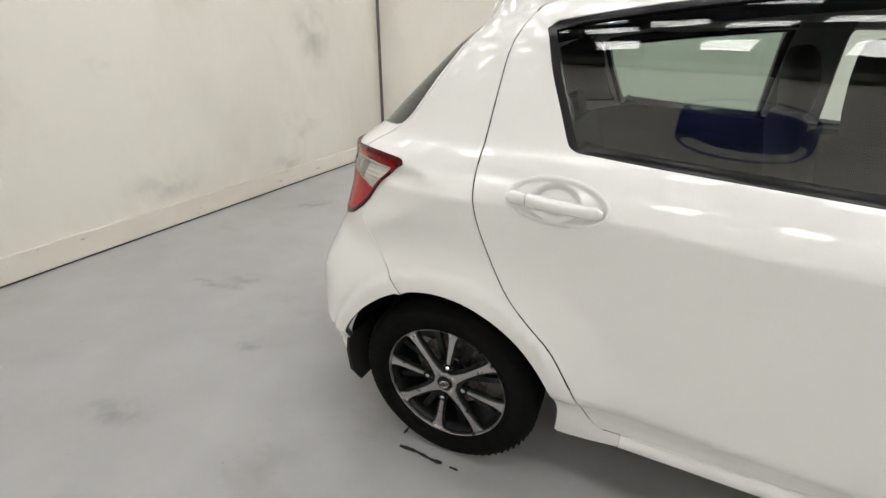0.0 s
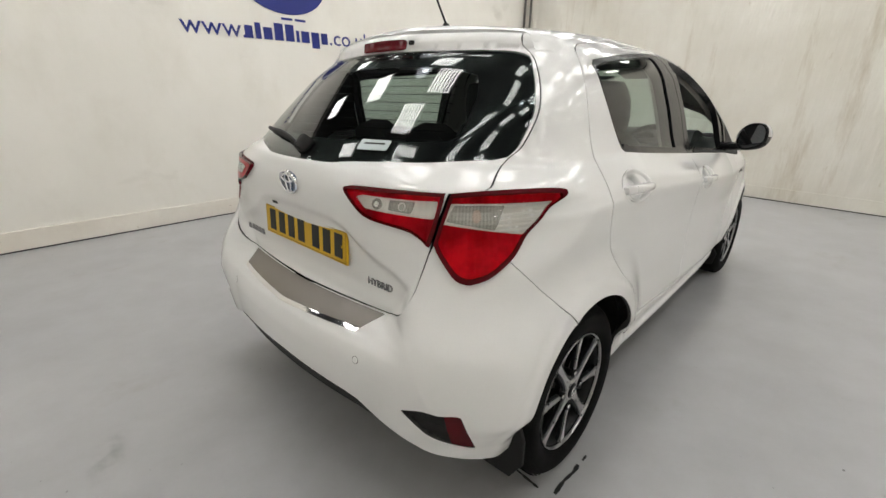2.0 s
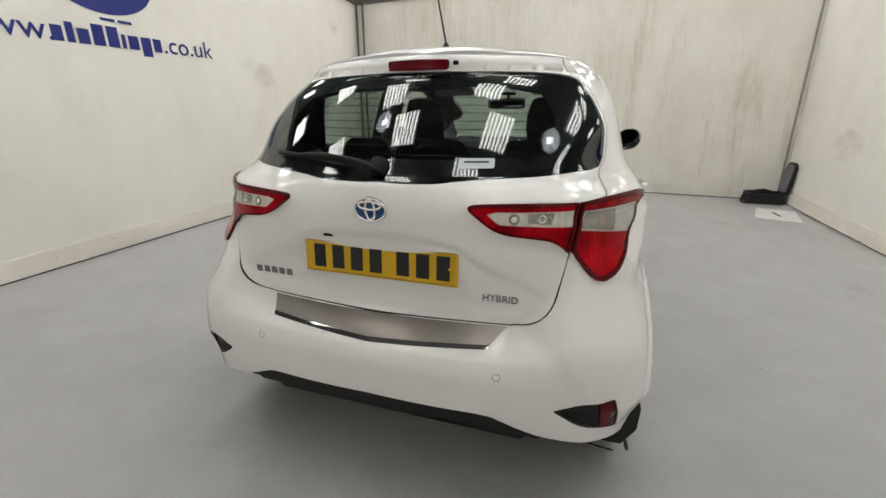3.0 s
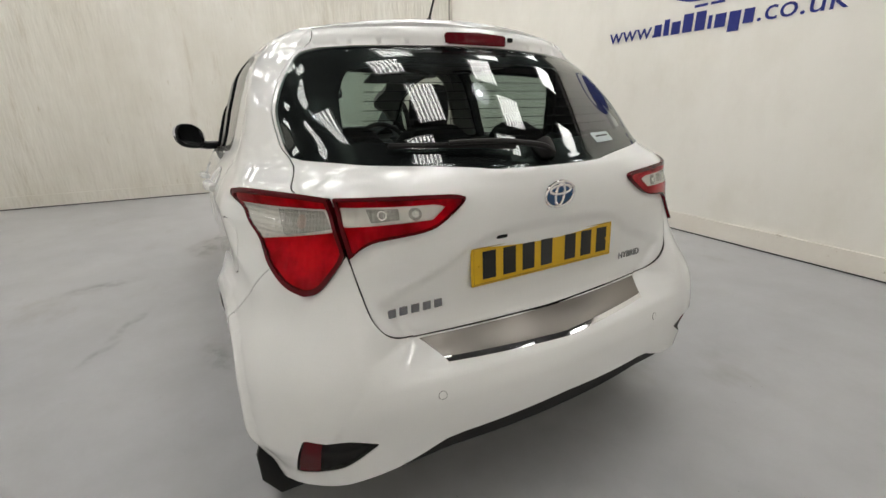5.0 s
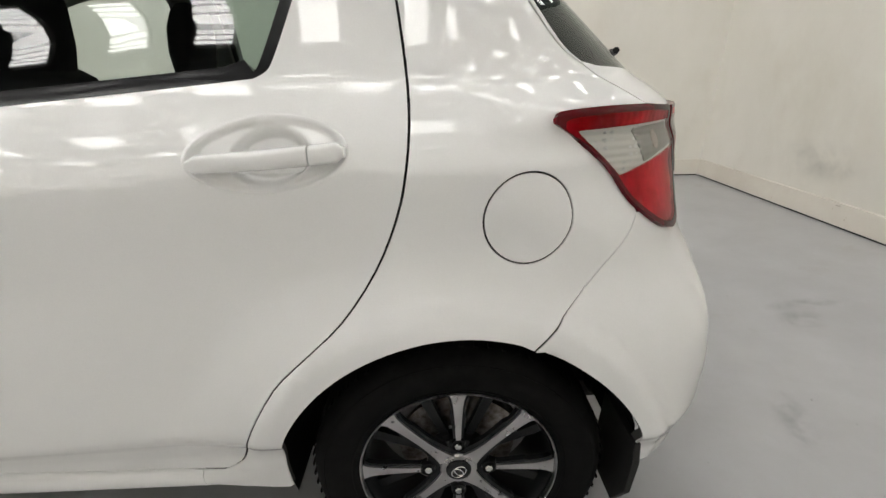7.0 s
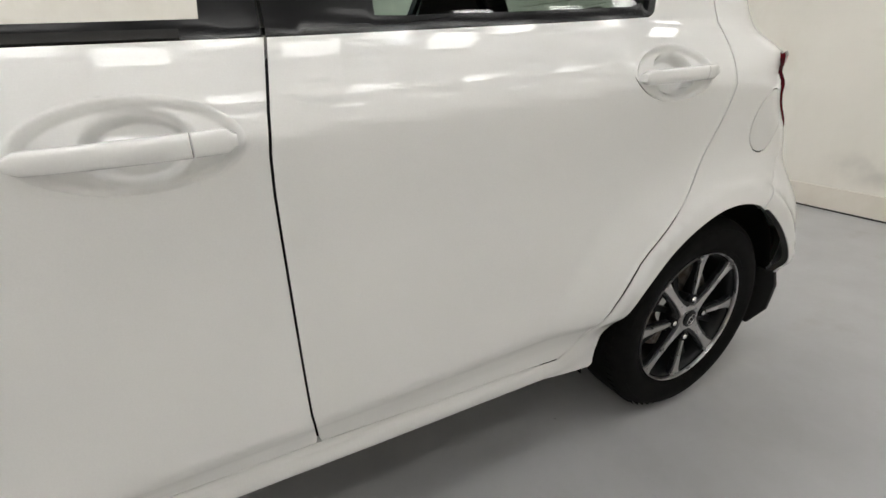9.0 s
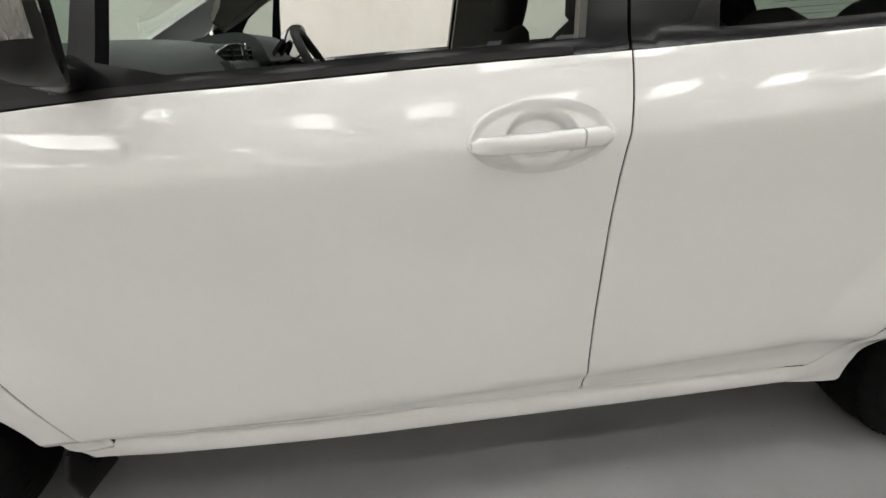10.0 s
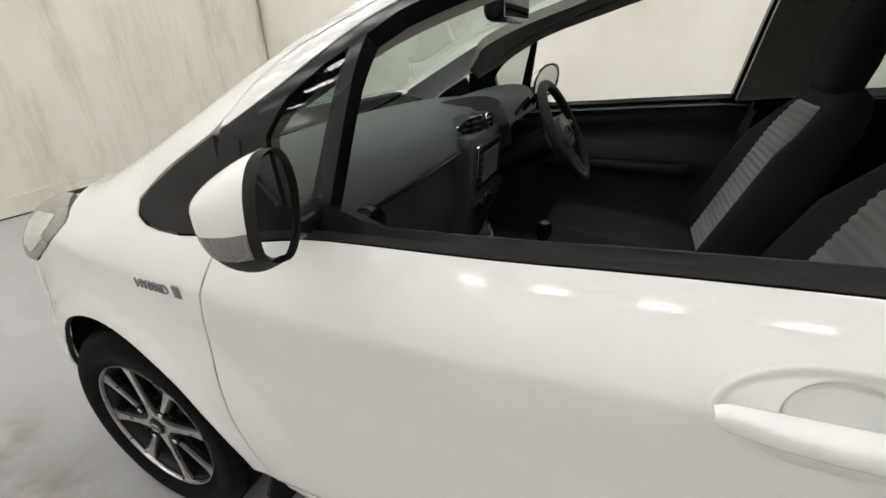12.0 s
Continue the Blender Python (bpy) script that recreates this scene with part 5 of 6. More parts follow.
for y in (-0.44, -0.29):
    bm = lathe([(0.0, 0.0), (0.055, 0.0), (0.06, 0.012), (0.062, 0.0)], 28, None, Matrix.Translation((1.812, y, 1.005)) @ Matrix.Rotation(radians(-35), 4, "Y") @ Matrix.Rotation(radians(90), 4, "Z"))
    part("dial", bm, TRIM, binnacle, smooth=True)
stack = part("centre_panel", prism(rounded([(1.835, 0.99), (1.90, 0.99), (2.0, 0.60), (1.90, 0.58), (1.855, 0.72), (1.842, 0.80)], 0.015), -0.16, 0.13, "y", bevel=0.015), DASH, dash, "black centre panel of the dashboard", smooth=True, angle=45)
tilt = Matrix.Translation((1.838, -0.015, 0.895)) @ Matrix.Rotation(radians(-4), 4, "Y")
part("screen_frame", box((-0.012, -0.115, -0.070), (0.004, 0.115, 0.070), 0.006, 2, tilt), CHROME, stack, "silver screen surround")
part("screen", box((-0.016, -0.108, -0.063), (-0.008, 0.108, 0.063), 0.004, 2, tilt), TRIM, stack, "dark touch screen")
part("display", box((-0.0175, -0.075, -0.045), (-0.0155, 0.075, 0.045), 0.002, 1, tilt), shader("grey_display", (0.17, 0.18, 0.19), 0.15), stack)
for i in range(5):
    for y in (-0.095, 0.095):
        part("screen_button", box((-0.018, y - 0.007, -0.045 + 0.020 * i), (-0.0155, y + 0.007, -0.036 + 0.020 * i), 0, 1, tilt), CHROME, stack)
for y, r in ((-0.065, 0.022), (0.045, 0.022), (-0.01, 0.017)):
    bm = lathe([(0.0, -0.02), (r * 0.8, -0.02), (r, -0.015), (r, 0.0)], 20, None, Matrix.Translation((1.856, y, 0.762)) @ Matrix.Rotation(radians(-90), 4, "Z"))
    part("heater_knob", bm, TRIM, stack, smooth=True)
    part("knob_ring", tube([(1.846, y + r * 1.08 * math.cos(t), 0.762 + r * 1.08 * math.sin(t)) for t in np.linspace(0, 2 * math.pi, 25)[:-1]], 0.0025, 6, closed=True), CHROME, stack, smooth=True)
part("button", box((1.842, -0.012, 0.80), (1.850, 0.022, 0.815), 0.003), shader("blue_button", (0.01, 0.06, 0.5), 0.3), stack, "blue button")
for mirrored, turn_z in ((1, -20), (-1, 6)):
    at = Matrix.Translation((1.862, -0.015, 0.0)) @ Matrix.Rotation(radians(turn_z), 4, "Z")
    eye = rounded([(mirrored * y, z) for y, z in ((0.010, 0.950), (0.150, 0.972), (0.128, 1.010), (0.070, 1.032), (0.010, 1.036))], 0.016)
    vent = part("air_vent", prism(eye, -0.020, 0.03, "x", m=at, bevel=0.003), PLASTIC, dash, "black air vent with a silver edge")
    part("vent_edge", tube([at @ Vector((-0.021, y, z)) for y, z in eye], 0.0026, 6, closed=True), CHROME, vent, smooth=True)
    for i in range(4):
        z = 0.972 + 0.015 * i
        part("vent_slat", box((-0.028, min(mirrored * 0.018, mirrored * (0.128 - 0.014 * i)), z), (-0.019, max(mirrored * 0.018, mirrored * (0.128 - 0.014 * i)), z + 0.004), 0.001, 1, at), DASH, vent)
    part("vent_divider", box((-0.030, mirrored * 0.066 - 0.004, 0.962), (-0.019, mirrored * 0.066 + 0.004, 1.026), 0.001, 1, at), TRIM, vent)
part("side_vent", lathe([(0.0, -0.006), (0.030, -0.006), (0.040, -0.014), (0.046, -0.004), (0.046, 0.03)], 28, None, Matrix.Translation((1.885, 0.575, 0.905)) @ Matrix.Rotation(radians(-90), 4, "Z")), TRIM, dash, "round black air vent", smooth=True)
for side in (1, -1):
    rest = part("armrest", box((1.20, side * 0.695 - 0.035, 0.715), (1.80, side * 0.695 + 0.035, 0.765), 0.02, 3, Matrix.Identity(4)), PLASTIC, car, "black door armrest", smooth=True)
    part("inner_handle", box((1.72, side * 0.665 - 0.012, 0.80), (1.84, side * 0.665 + 0.012, 0.825), 0.006, 2), CHROME, rest, "chrome inner door handle", smooth=True)

tilt = Matrix.Translation((1.655, -0.37, 0.928)) @ Matrix.Rotation(radians(29), 4, "Y")
bm = tube([tilt @ Vector((0, 0.182 * math.cos(t), 0.178 * math.sin(t))) for t in np.linspace(0, 2 * math.pi, 49)[:-1]], 0.0165, 12, closed=True)
rim = part("steering_wheel", bm, PLASTIC, car, "black leather steering wheel", smooth=True)
part("airbag_cover", prism(rounded([(-0.085, -0.05), (0.085, -0.05), (0.075, 0.06), (-0.075, 0.06)], 0.03), -0.03, 0.03, "x", bevel=0.015, m=tilt @ Matrix.Translation((0.02, 0, 0))), DASH, rim, smooth=True, angle=50)
bm = bmesh.new()
for a, b in (((-0.07, 0.0), (-0.175, 0.01)), ((0.07, 0.0), (0.175, 0.01)), ((-0.02, -0.05), (-0.03, -0.172)), ((0.02, -0.05), (0.03, -0.172))):
    tube([tilt @ Vector((0.02, *a)), tilt @ Vector((0.005, *b))], 0.014, 8, bm)
part("wheel_spokes", bm, DASH, rim, smooth=True)
part("wheel_badge", lathe([(0.0, -0.012), (0.02, -0.012), (0.024, -0.006)], 24, None, tilt @ Matrix.Translation((-0.005, 0, 0)) @ Matrix.Rotation(radians(-90), 4, "Z")), CHROME, rim, smooth=True)
part("steering_column", tube([tilt @ Vector((0.03, 0, 0)), tilt @ Vector((0.28, 0, 0))], 0.05, 14), PLASTIC, rim, smooth=True)
part("gear_console", box((1.30, -0.10, 0.32), (1.95, 0.10, 0.58), 0.04), PLASTIC, car, "black centre console")
lever = part("gear_lever", tube([(1.62, 0, 0.57), (1.64, 0, 0.68)], 0.010, 8), CHROME, car, smooth=True)
part("knob", lathe([(0.0, 0.035), (0.022, 0.028), (0.026, 0.0), (0.015, -0.03), (0, -0.03)], 18, None, Matrix.Translation((1.642, 0, 0.70)) @ Matrix.Rotation(radians(90), 4, "X")), TRIM, lever, smooth=True)
mir = part("rear_view_mirror", box((1.752, -0.12, 1.266), (1.800, 0.165, 1.340), 0.022, 3, Matrix.Identity(4)), TRIM, car, "black interior mirror", smooth=True)
part("mirror_stalk", tube([(1.79, 0.02, 1.32), (1.80, 0.01, 1.362)], 0.012, 8), TRIM, mir, smooth=True)
part("mirror_glass", box((1.7495, -0.10, 1.276), (1.7525, 0.145, 1.330), 0.001), MIRROR, mir)
part("sensor_box", box((1.72, -0.05, 1.362), (1.78, 0.06, 1.385), 0.008), TRIM, mir)

# inner linings
for side in "LR":
    card = [(1.06, 1.0), (1.09, 0.34), (2.0, 0.33), (2.10, 0.55), (2.07, 0.915)] + upto(BELT, 1.08, 2.05)[::-1]
    c = panel("door_lining", card, DASH, car, sides=side, onto=by_side, lift=-0.075, step=0.03, depth=0.01, label="black inner door lining", shape=lambda a, b: -0.03 * np.exp(-((b - 0.78) / 0.05) ** 2))
    panel("belt_cap", upto(BELT, 1.06, 2.05) + [(x, z - 0.016) for x, z in upto(BELT, 1.06, 2.05)[::-1]], DASH, c, sides=side, onto=by_side, lift=-0.012, depth=0.075, step=0.03)
    card = [(0.50, 0.36), (1.05, 0.34), (1.03, 1.0)] + upto(BELT, 0.32, 1.02)[::-1] + [(0.10, 1.0), (0.12, 0.86), (0.30, 0.64)]
    panel("door_lining", card, PLASTIC, car, sides=side, onto=by_side, lift=-0.075, step=0.06, depth=0.01)
    panel("pillar_lining", side_x([(0.165, 1.33), (0.20, 1.2), (0.26, 1.07), (0.10, 1.06), (0.0, 0.95), (-0.22, 0.95)]) + [(-0.10, 1.08), (-0.09, 1.12), (-0.14, 1.20), (-0.25, 1.30)] + side_x([(0.05, 1.37)]), PLASTIC, car, sides=side, lift=-0.03, step=0.05, depth=0.01, label="black rear pillar lining")
    panel("boot_lining", side_x([(0.10, 1.0), (-0.22, 0.99)]) + [(-0.22, 0.98), (-0.24, 0.66)] + side_x([(0.10, 0.66)]), PLASTIC, car, sides=side, lift=-0.05, step=0.06, depth=0.01, label="black boot side lining")
    panel("pillar_lining", [(1.11, 1.02), (1.075, 1.40), (0.905, 1.40), (0.90, 1.04)], PILLAR, car, sides=side, onto=by_side, lift=-0.055, depth=0.02, step=0.05, label="grey door pillar lining")
    panel("screen_pillar_lining", [(x, z + 0.012) for x, z in upto(DOOR_TOP, 1.15, 2.1)] + [(x - 0.015, z - 0.022) for x, z in upto(SEAL_TOP, 1.15, 2.1)[::-1]], PILLAR, car, sides=side, onto=by_side, lift=-0.035, depth=0.03, step=0.04, label="grey windscreen pillar lining")
lining = [(0.06, 0.0), (0.10, 0.42), (0.15, 0.53), (0.5, 0.56), (1.2, 0.54), (1.38, 0.50), (1.42, 0.40), (1.44, 0.0)]
panel("headliner", lining, HEADLINER, car, sides="B", onto=by_top, lift=-0.045, depth=0.01, step=0.07, label="pale grey headliner")
panel("gate_lining", [(-0.9, 1.03), (-0.42, 1.045), (-0.30, 1.0), (-0.36, 0.75), (-0.5, 0.68), (-0.9, 0.68)], PLASTIC, car, sides="B", lift=-0.055, depth=0.01, step=0.06, label="black tailgate lining")
for y in (-0.37, 0.37):
    part("sun_visor", box((1.38, y - 0.17, 1.395), (1.55, y + 0.17, 1.41), 0.006, 2, Matrix.Translation((1.38, 0, 1.40)) @ Matrix.Rotation(radians(14), 4, "Y") @ Matrix.Translation((-1.38, 0, -1.40))), HEADLINER, car, "grey sun visor")


# ---- details at the rear
def on_skin(points, lift=0.0):
    p = np.array(points)
    return skin(p[:, 0], p[:, 1], lift)


panel("scuff_plate", [(-0.9, 0.631), (-0.49, 0.633), (-0.526, 0.602), (-0.53, 0.597), (-0.9, 0.584)], BRUSHED, bumper, sides="B", lift=0.0025, depth=0.003, step=0.012, label="brushed steel bumper protector")
panel("scuff_lip", [(-0.9, 0.586), (-0.528, 0.599), (-0.534, 0.590), (-0.9, 0.576)], CHROME, bumper, sides="B", lift=0.0035, depth=0.003, step=0.012, label="polished steel edge")
plate_tilt = Matrix.Translation((-0.4975, 0, 0.799)) @ Matrix.Rotation(radians(3), 4, "Y")
plate = part("number_plate", box((-0.004, -0.26, -0.0555), (0.004, 0.26, 0.0555), 0.003, 2, plate_tilt), YELLOW, gate, "yellow plate with dark bars")
for i, y in enumerate((0.205, 0.138, 0.072, 0.006, -0.085, -0.150, -0.215)):
    part("plate_bar", box((-0.0052, y - 0.021, -0.038), (-0.0035, y + 0.021, 0.038), 0.0, 1, plate_tilt), INK, plate)
part("plate_frame", tube([plate_tilt @ Vector((-0.0042, y, z)) for y, z in ((-0.253, -0.049), (0.253, -0.049), (0.253, 0.049), (-0.253, 0.049))], 0.0012, 6, closed=True), shader("ochre_line", (0.30, 0.18, 0.01), 0.5), plate)
for y in (0.235, -0.235):
    part("plate_screw", lathe([(0.0, -0.0025), (0.004, -0.002), (0.005, 0.0)], 12, None, plate_tilt @ Matrix.Translation((-0.004, y, 0)) @ Matrix.Rotation(radians(-90), 4, "Z")), YELLOW, plate, smooth=True)
part("plate_lamp", box((-0.508, 0.150, 0.866), (-0.49, 0.185, 0.878), 0.004), TRIM, gate)

back_at = float(skin(np.array([-0.9]), np.array([0.97]))[0][0])
face = Matrix.Translation((back_at, 0, 0.97)) @ Matrix.Rotation(radians(-6), 4, "Y") @ Matrix.Rotation(radians(-90), 4, "Z")
bm = lathe([(0.0, -0.004), (0.046, -0.004), (0.048, 0.004)], 40, None, face @ Matrix.Rotation(0, 4, "X") @ Matrix.Diagonal((1, 1, 0.72, 1)))
badge = part("rear_badge", bm, BADGE_BLUE, gate, "blue oval badge with chrome rings", smooth=True)
bm = bmesh.new()
for rx, rz, cz in ((0.050, 0.035, 0), (0.015, 0.031, 0), (0.036, 0.012, 0.0125)):
    tube([face @ Vector((rx * math.cos(t), -0.005, cz + rz * math.sin(t))) for t in np.linspace(0, 2 * math.pi, 41)[:-1]], 0.0042, 8, bm, closed=True)
part("badge_ring", bm, CHROME, badge, smooth=True)


def letters(text, size, depth, name, material, parent, m, label=""):
    """Text laid in the x-y plane of m, as a mesh."""
    cu = bpy.data.curves.new(name, "FONT")
    cu.body, cu.size, cu.extrude, cu.resolution_u = text, size, depth, 3
    ob = bpy.data.objects.new(name, cu)
    scene.collection.objects.link(ob)
    me = bpy.data.meshes.new_from_object(ob.evaluated_get(bpy.context.evaluated_depsgraph_get()))
    bpy.data.objects.remove(ob)
    me.materials.clear()
    me.materials.append(material)
    made = new(name, me)
    me.transform(m)
    if parent is not None:
        made.parent = parent
    if label:
        made["label"] = label
    return made


# letters on the tailgate and wings
sunk = lambda a, z: skin(np.array([a]), np.array([z]), float(gate_hollow(np.array([a]), np.array([z]))[0]))[0]
p, p2 = sunk(-0.570, 0.712) * (1, -1, 1), sunk(-0.430, 0.712) * (1, -1, 1)
letters("HYBRID", 0.031, 0.002, "hybrid_badge", BADGE, gate, frame_at(p + np.array((-0.002, 0, -0.006)), p2 - p, (-1, (p2 - p)[0] / (p2 - p)[1] * 1.0, 0.05)), "chrome letters reading HYBRID")
for i in range(5):
    y = 0.478 - 0.032 * i
    q = sunk(y - 0.9, 0.715)
    part("name_bar", box((q[0] - 0.003, y - 0.011, 0.704), (q[0] + 0.006, y + 0.011, 0.727), 0.001), BADGE, gate)
for side in (1, -1):
    q = by_side(np.array([2.312, 2.168]), np.array([0.8005, 0.8065]), 0.001)
    if side > 0:
        m = frame_at(q[0], q[1] - q[0], facing(q)[0])
    else:
        a, b = q[1] * (1, -1, 1), q[0] * (1, -1, 1)
        m = frame_at(a, b - a, facing(q)[1] * (1, -1, 1))
    w = letters("HYBRID", 0.030, 0.002, "hybrid_badge", BADGE, car, m, "chrome letters reading HYBRID")
    part("badge_mark", box((0.121, -0.002, -0.001), (0.140, 0.027, 0.003), 0.002, 1, m), BADGE, w)

# rear wiper, aerial, washer, sticker
hub = skin(np.array([-0.9]), np.array([1.083]), 0.0)[0]
arm = [skin(np.array([a]), np.array([z]), l)[0] for a, z, l in ((-0.895, 1.083, 0.02), (-0.86, 1.098, 0.028), (-0.74, 1.112, 0.026), (-0.62, 1.112, 0.022))]
wip = part("rear_wiper", tube(bend(arm, 4), 0.009, 8, taper=0.7), PLASTIC, gate, "black rear wiper", smooth=True)
part("wiper_boss", lathe([(0.0, -0.03), (0.022, -0.026), (0.028, 0.0), (0.028, 0.02)], 20, None, Matrix.Translation(hub) @ Matrix.Rotation(radians(-42), 4, "Y") @ Matrix.Rotation(radians(-90), 4, "Z")), PLASTIC, wip, smooth=True)
blade = [skin(np.array([a]), np.array([z]), 0.010)[0] for a, z in ((-0.80, 1.094), (-0.68, 1.103), (-0.56, 1.107), (-0.48, 1.108))]
part("wiper_blade", tube(bend(blade, 4), 0.0075, 6), PLASTIC, wip, smooth=True)
base = by_top(np.array([0.196]), np.array([0.0]), 0.0)[0]
aerial = part("roof_aerial", lathe([(0.0, -0.022), (0.008, -0.020), (0.013, -0.008), (0.026, 0.0), (0.028, 0.006)], 24, None, Matrix.Translation(base) @ Matrix.Rotation(radians(-90), 4, "X") @ Matrix.Diagonal((1.6, 1, 1, 1))), PLASTIC, car, "black roof aerial", smooth=True)
part("aerial_rod", tube([base + np.array((0, 0, 0.015)), base + np.array((-0.10, 0, 0.16)), base + np.array((-0.20, 0, 0.32))], 0.0042, 8, taper=0.7), PLASTIC, aerial, smooth=True)
p = skin(np.array([-0.765]), np.array([1.400]), 0.004)[0]
part("washer_jet", box((p[0] - 0.004, -p[1] - 0.009, p[2] - 0.006), (p[0] + 0.012, -p[1] + 0.009, p[2] + 0.008), 0.003), TRIM, gate)
panel("window_sticker", rounded([(-0.668, 1.113), (-0.566, 1.113), (-0.562, 1.088), (-0.664, 1.086)], 0.006), shader("pale_sticker", (0.55, 0.62, 0.63), 0.5), gate, sides="R", lift=-0.0005, depth=0.001, step=0.02, label="pale sticker with a dark line")
panel("sticker_line", [(-0.65, 1.105), (-0.58, 1.106), (-0.58, 1.102), (-0.65, 1.101)], INK, gate, sides="R", lift=0.0003, depth=0.0005, step=0.02)


# ---- lettering and badge shapes on the walls
def wall_sign(origin, right, out, size):
    m = frame_at(origin, right, out) @ Matrix.Diagonal((size, size, 1, 1))
    ob = empty("wall_sign", "blue wall lettering of a web address under an oval badge", "sign")
    letters("www.", 0.235, 0.001, "lettering", BLUE, ob, m @ Matrix.Diagonal((1.12, 1, 1, 1)))
    x = 0.60
    for w, low, high in ((0.085, 0.0, 0.115), (0.060, 0.0, 0.150), (0.095, 0.0, 0.115), (0.100, 0.0, 0.165), (0.100, 0.0, 0.165), (0.036, 0.0, 0.115), (0.100, 0.0, 0.115), (0.100, -0.050, 0.115), (0.085, 0.0, 0.115)):
        part("letter_bar", box((x, low, -0.001), (x + w, high, 0.0015), 0.0, 1, m), BLUE, ob)
        x += w + 0.028
    letters(".co.uk", 0.235, 0.001, "lettering", BLUE, ob, m @ Matrix.Translation((x - 0.01, 0, 0)) @ Matrix.Diagonal((1.12, 1, 1, 1)))
    oval = lambda rx, ry, cx, cy, n=56: [(cx + rx * math.cos(t), cy + ry * math.sin(t)) for t in np.linspace(0, 2 * math.pi, n + 1)[:-1]]
    badge = part("oval_badge", prism(oval(0.50, 0.31, 1.09, 0.57), -0.001, 0.0015, "z", m=m), BLUE, ob, "blue oval with a white sweep")
    sweep = [(1.09 + 0.46 * math.cos(t), 0.60 + 0.23 * math.sin(t)) for t in np.linspace(0.3, 3.3, 24)] + [(1.09 + 0.40 * math.cos(t), 0.55 + 0.13 * math.sin(t) + 0.02) for t in np.linspace(3.3, 0.5, 24)]
    part("white_sweep", prism(sweep, 0.0016, 0.003, "z", m=m), WHITE_VINYL, badge)
    for i in range(2):
        part("small_bar", box((1.02 + 0.16 * i, 0.205, -0.001), (1.15 + 0.16 * i, 0.228, 0.0015), 0, 1, m), BLUE, ob)
    return ob


d = Vector((LEFT_B[0] - LEFT_A[0], LEFT_B[1] - LEFT_A[1], 0)).normalized()
wall_sign((0.345, LEFT_A[1] + (0.345 - LEFT_A[0]) * d.y / d.x - 0.006, 1.775), (d.x, d.y, 0.022), (d.y, -d.x, 0), 1.015)
d = Vector((RIGHT_A[0] - RIGHT_B[0], RIGHT_A[1] - RIGHT_B[1], 0)).normalized()
start = Vector((2.16, RIGHT_A[1] + (2.16 - RIGHT_A[0]) / (RIGHT_B[0] - RIGHT_A[0]) * (RIGHT_B[1] - RIGHT_A[1]), 1.80))
wall_sign(start + Vector((0.0, 0.006, 0)), (d.x, d.y, -0.008), (d.y, -d.x, 0), 0.915)

# ---- loose things on the floor
def floor_mark(points, w):
    bm = bmesh.new()
    pts = bend(points, 5)
    rng = random.Random(len(points) + int(points[0][0] * 1000))
    rows = []
    for i, p in enumerate(pts):
        a, b = pts[max(i - 1, 0)], pts[min(i + 1, len(pts) - 1)]
        n = Vector((b[1] - a[1], a[0] - b[0], 0)).normalized()
        k = w * rng.uniform(0.5, 1.2)
        rows.append([bm.verts.new((p[0] + n.x * k * s_, p[1] + n.y * k * s_, h)) for s_, h in ((-1, 0.0005), (-0.6, 0.003), (0.6, 0.003), (1, 0.0005))])
    for a, b in zip(rows, rows[1:]):
        for i in range(3):
            bm.faces.new((a[i], a[i + 1], b[i + 1], b[i]))
    tagged(part("floor_mark", bm, TAPE, smooth=True), "scrap of black tape stuck on the floor", "tape", "floor tape scraps")


floor_mark([(-0.148, -0.843), (-0.08, -0.840), (-0.02, -0.846), (0.018, -0.843)], 0.007)
floor_mark([(0.047, -0.846), (0.078, -0.845)], 0.005)
floor_mark([(-0.152, -0.70), (-0.158, -0.745), (-0.163, -0.792)], 0.006)

def stain_paint(name, colour, cover, scale, reach=0.95):
    """A worn mark that thins out to nothing at its edge and between its grains."""
    m = shader(name, colour, 0.6)
    t = m.node_tree
    co = t.nodes.new("ShaderNodeTexCoord")
    mp = t.nodes.new("ShaderNodeMapping")
    mp.inputs["Location"].default_value, mp.inputs["Scale"].default_value = (-1, -1, 0), (2, 2, 0)
    far = t.nodes.new("ShaderNodeVectorMath")
    far.operation = "LENGTH"
    fade = t.nodes.new("ShaderNodeMapRange")
    fade.interpolation_type = "SMOOTHSTEP"
    fade.inputs["From Min"].default_value, fade.inputs["From Max"].default_value = reach, 0.1
    n = noise_node(m, scale, 6.0, 0.65)
    grain = t.nodes.new("ShaderNodeMapRange")
    grain.inputs["From Min"].default_value, grain.inputs["From Max"].default_value = 0.40, 0.62
    both = t.nodes.new("ShaderNodeMath")
    both.operation = "MULTIPLY"
    thin = t.nodes.new("ShaderNodeMath")
    thin.operation = "MULTIPLY"
    thin.inputs[1].default_value = cover
    t.links.new(co.outputs["Generated"], mp.inputs["Vector"])
    t.links.new(mp.outputs["Vector"], far.inputs[0])
    t.links.new(far.outputs["Value"], fade.inputs["Value"])
    t.links.new(n.outputs["Fac"], grain.inputs["Value"])
    t.links.new(fade.outputs["Result"], both.inputs[0])
    t.links.new(grain.outputs["Result"], both.inputs[1])
    t.links.new(both.outputs[0], thin.inputs[0])
    t.links.new(thin.outputs[0], t.nodes["Principled BSDF"].inputs["Alpha"])
    return m


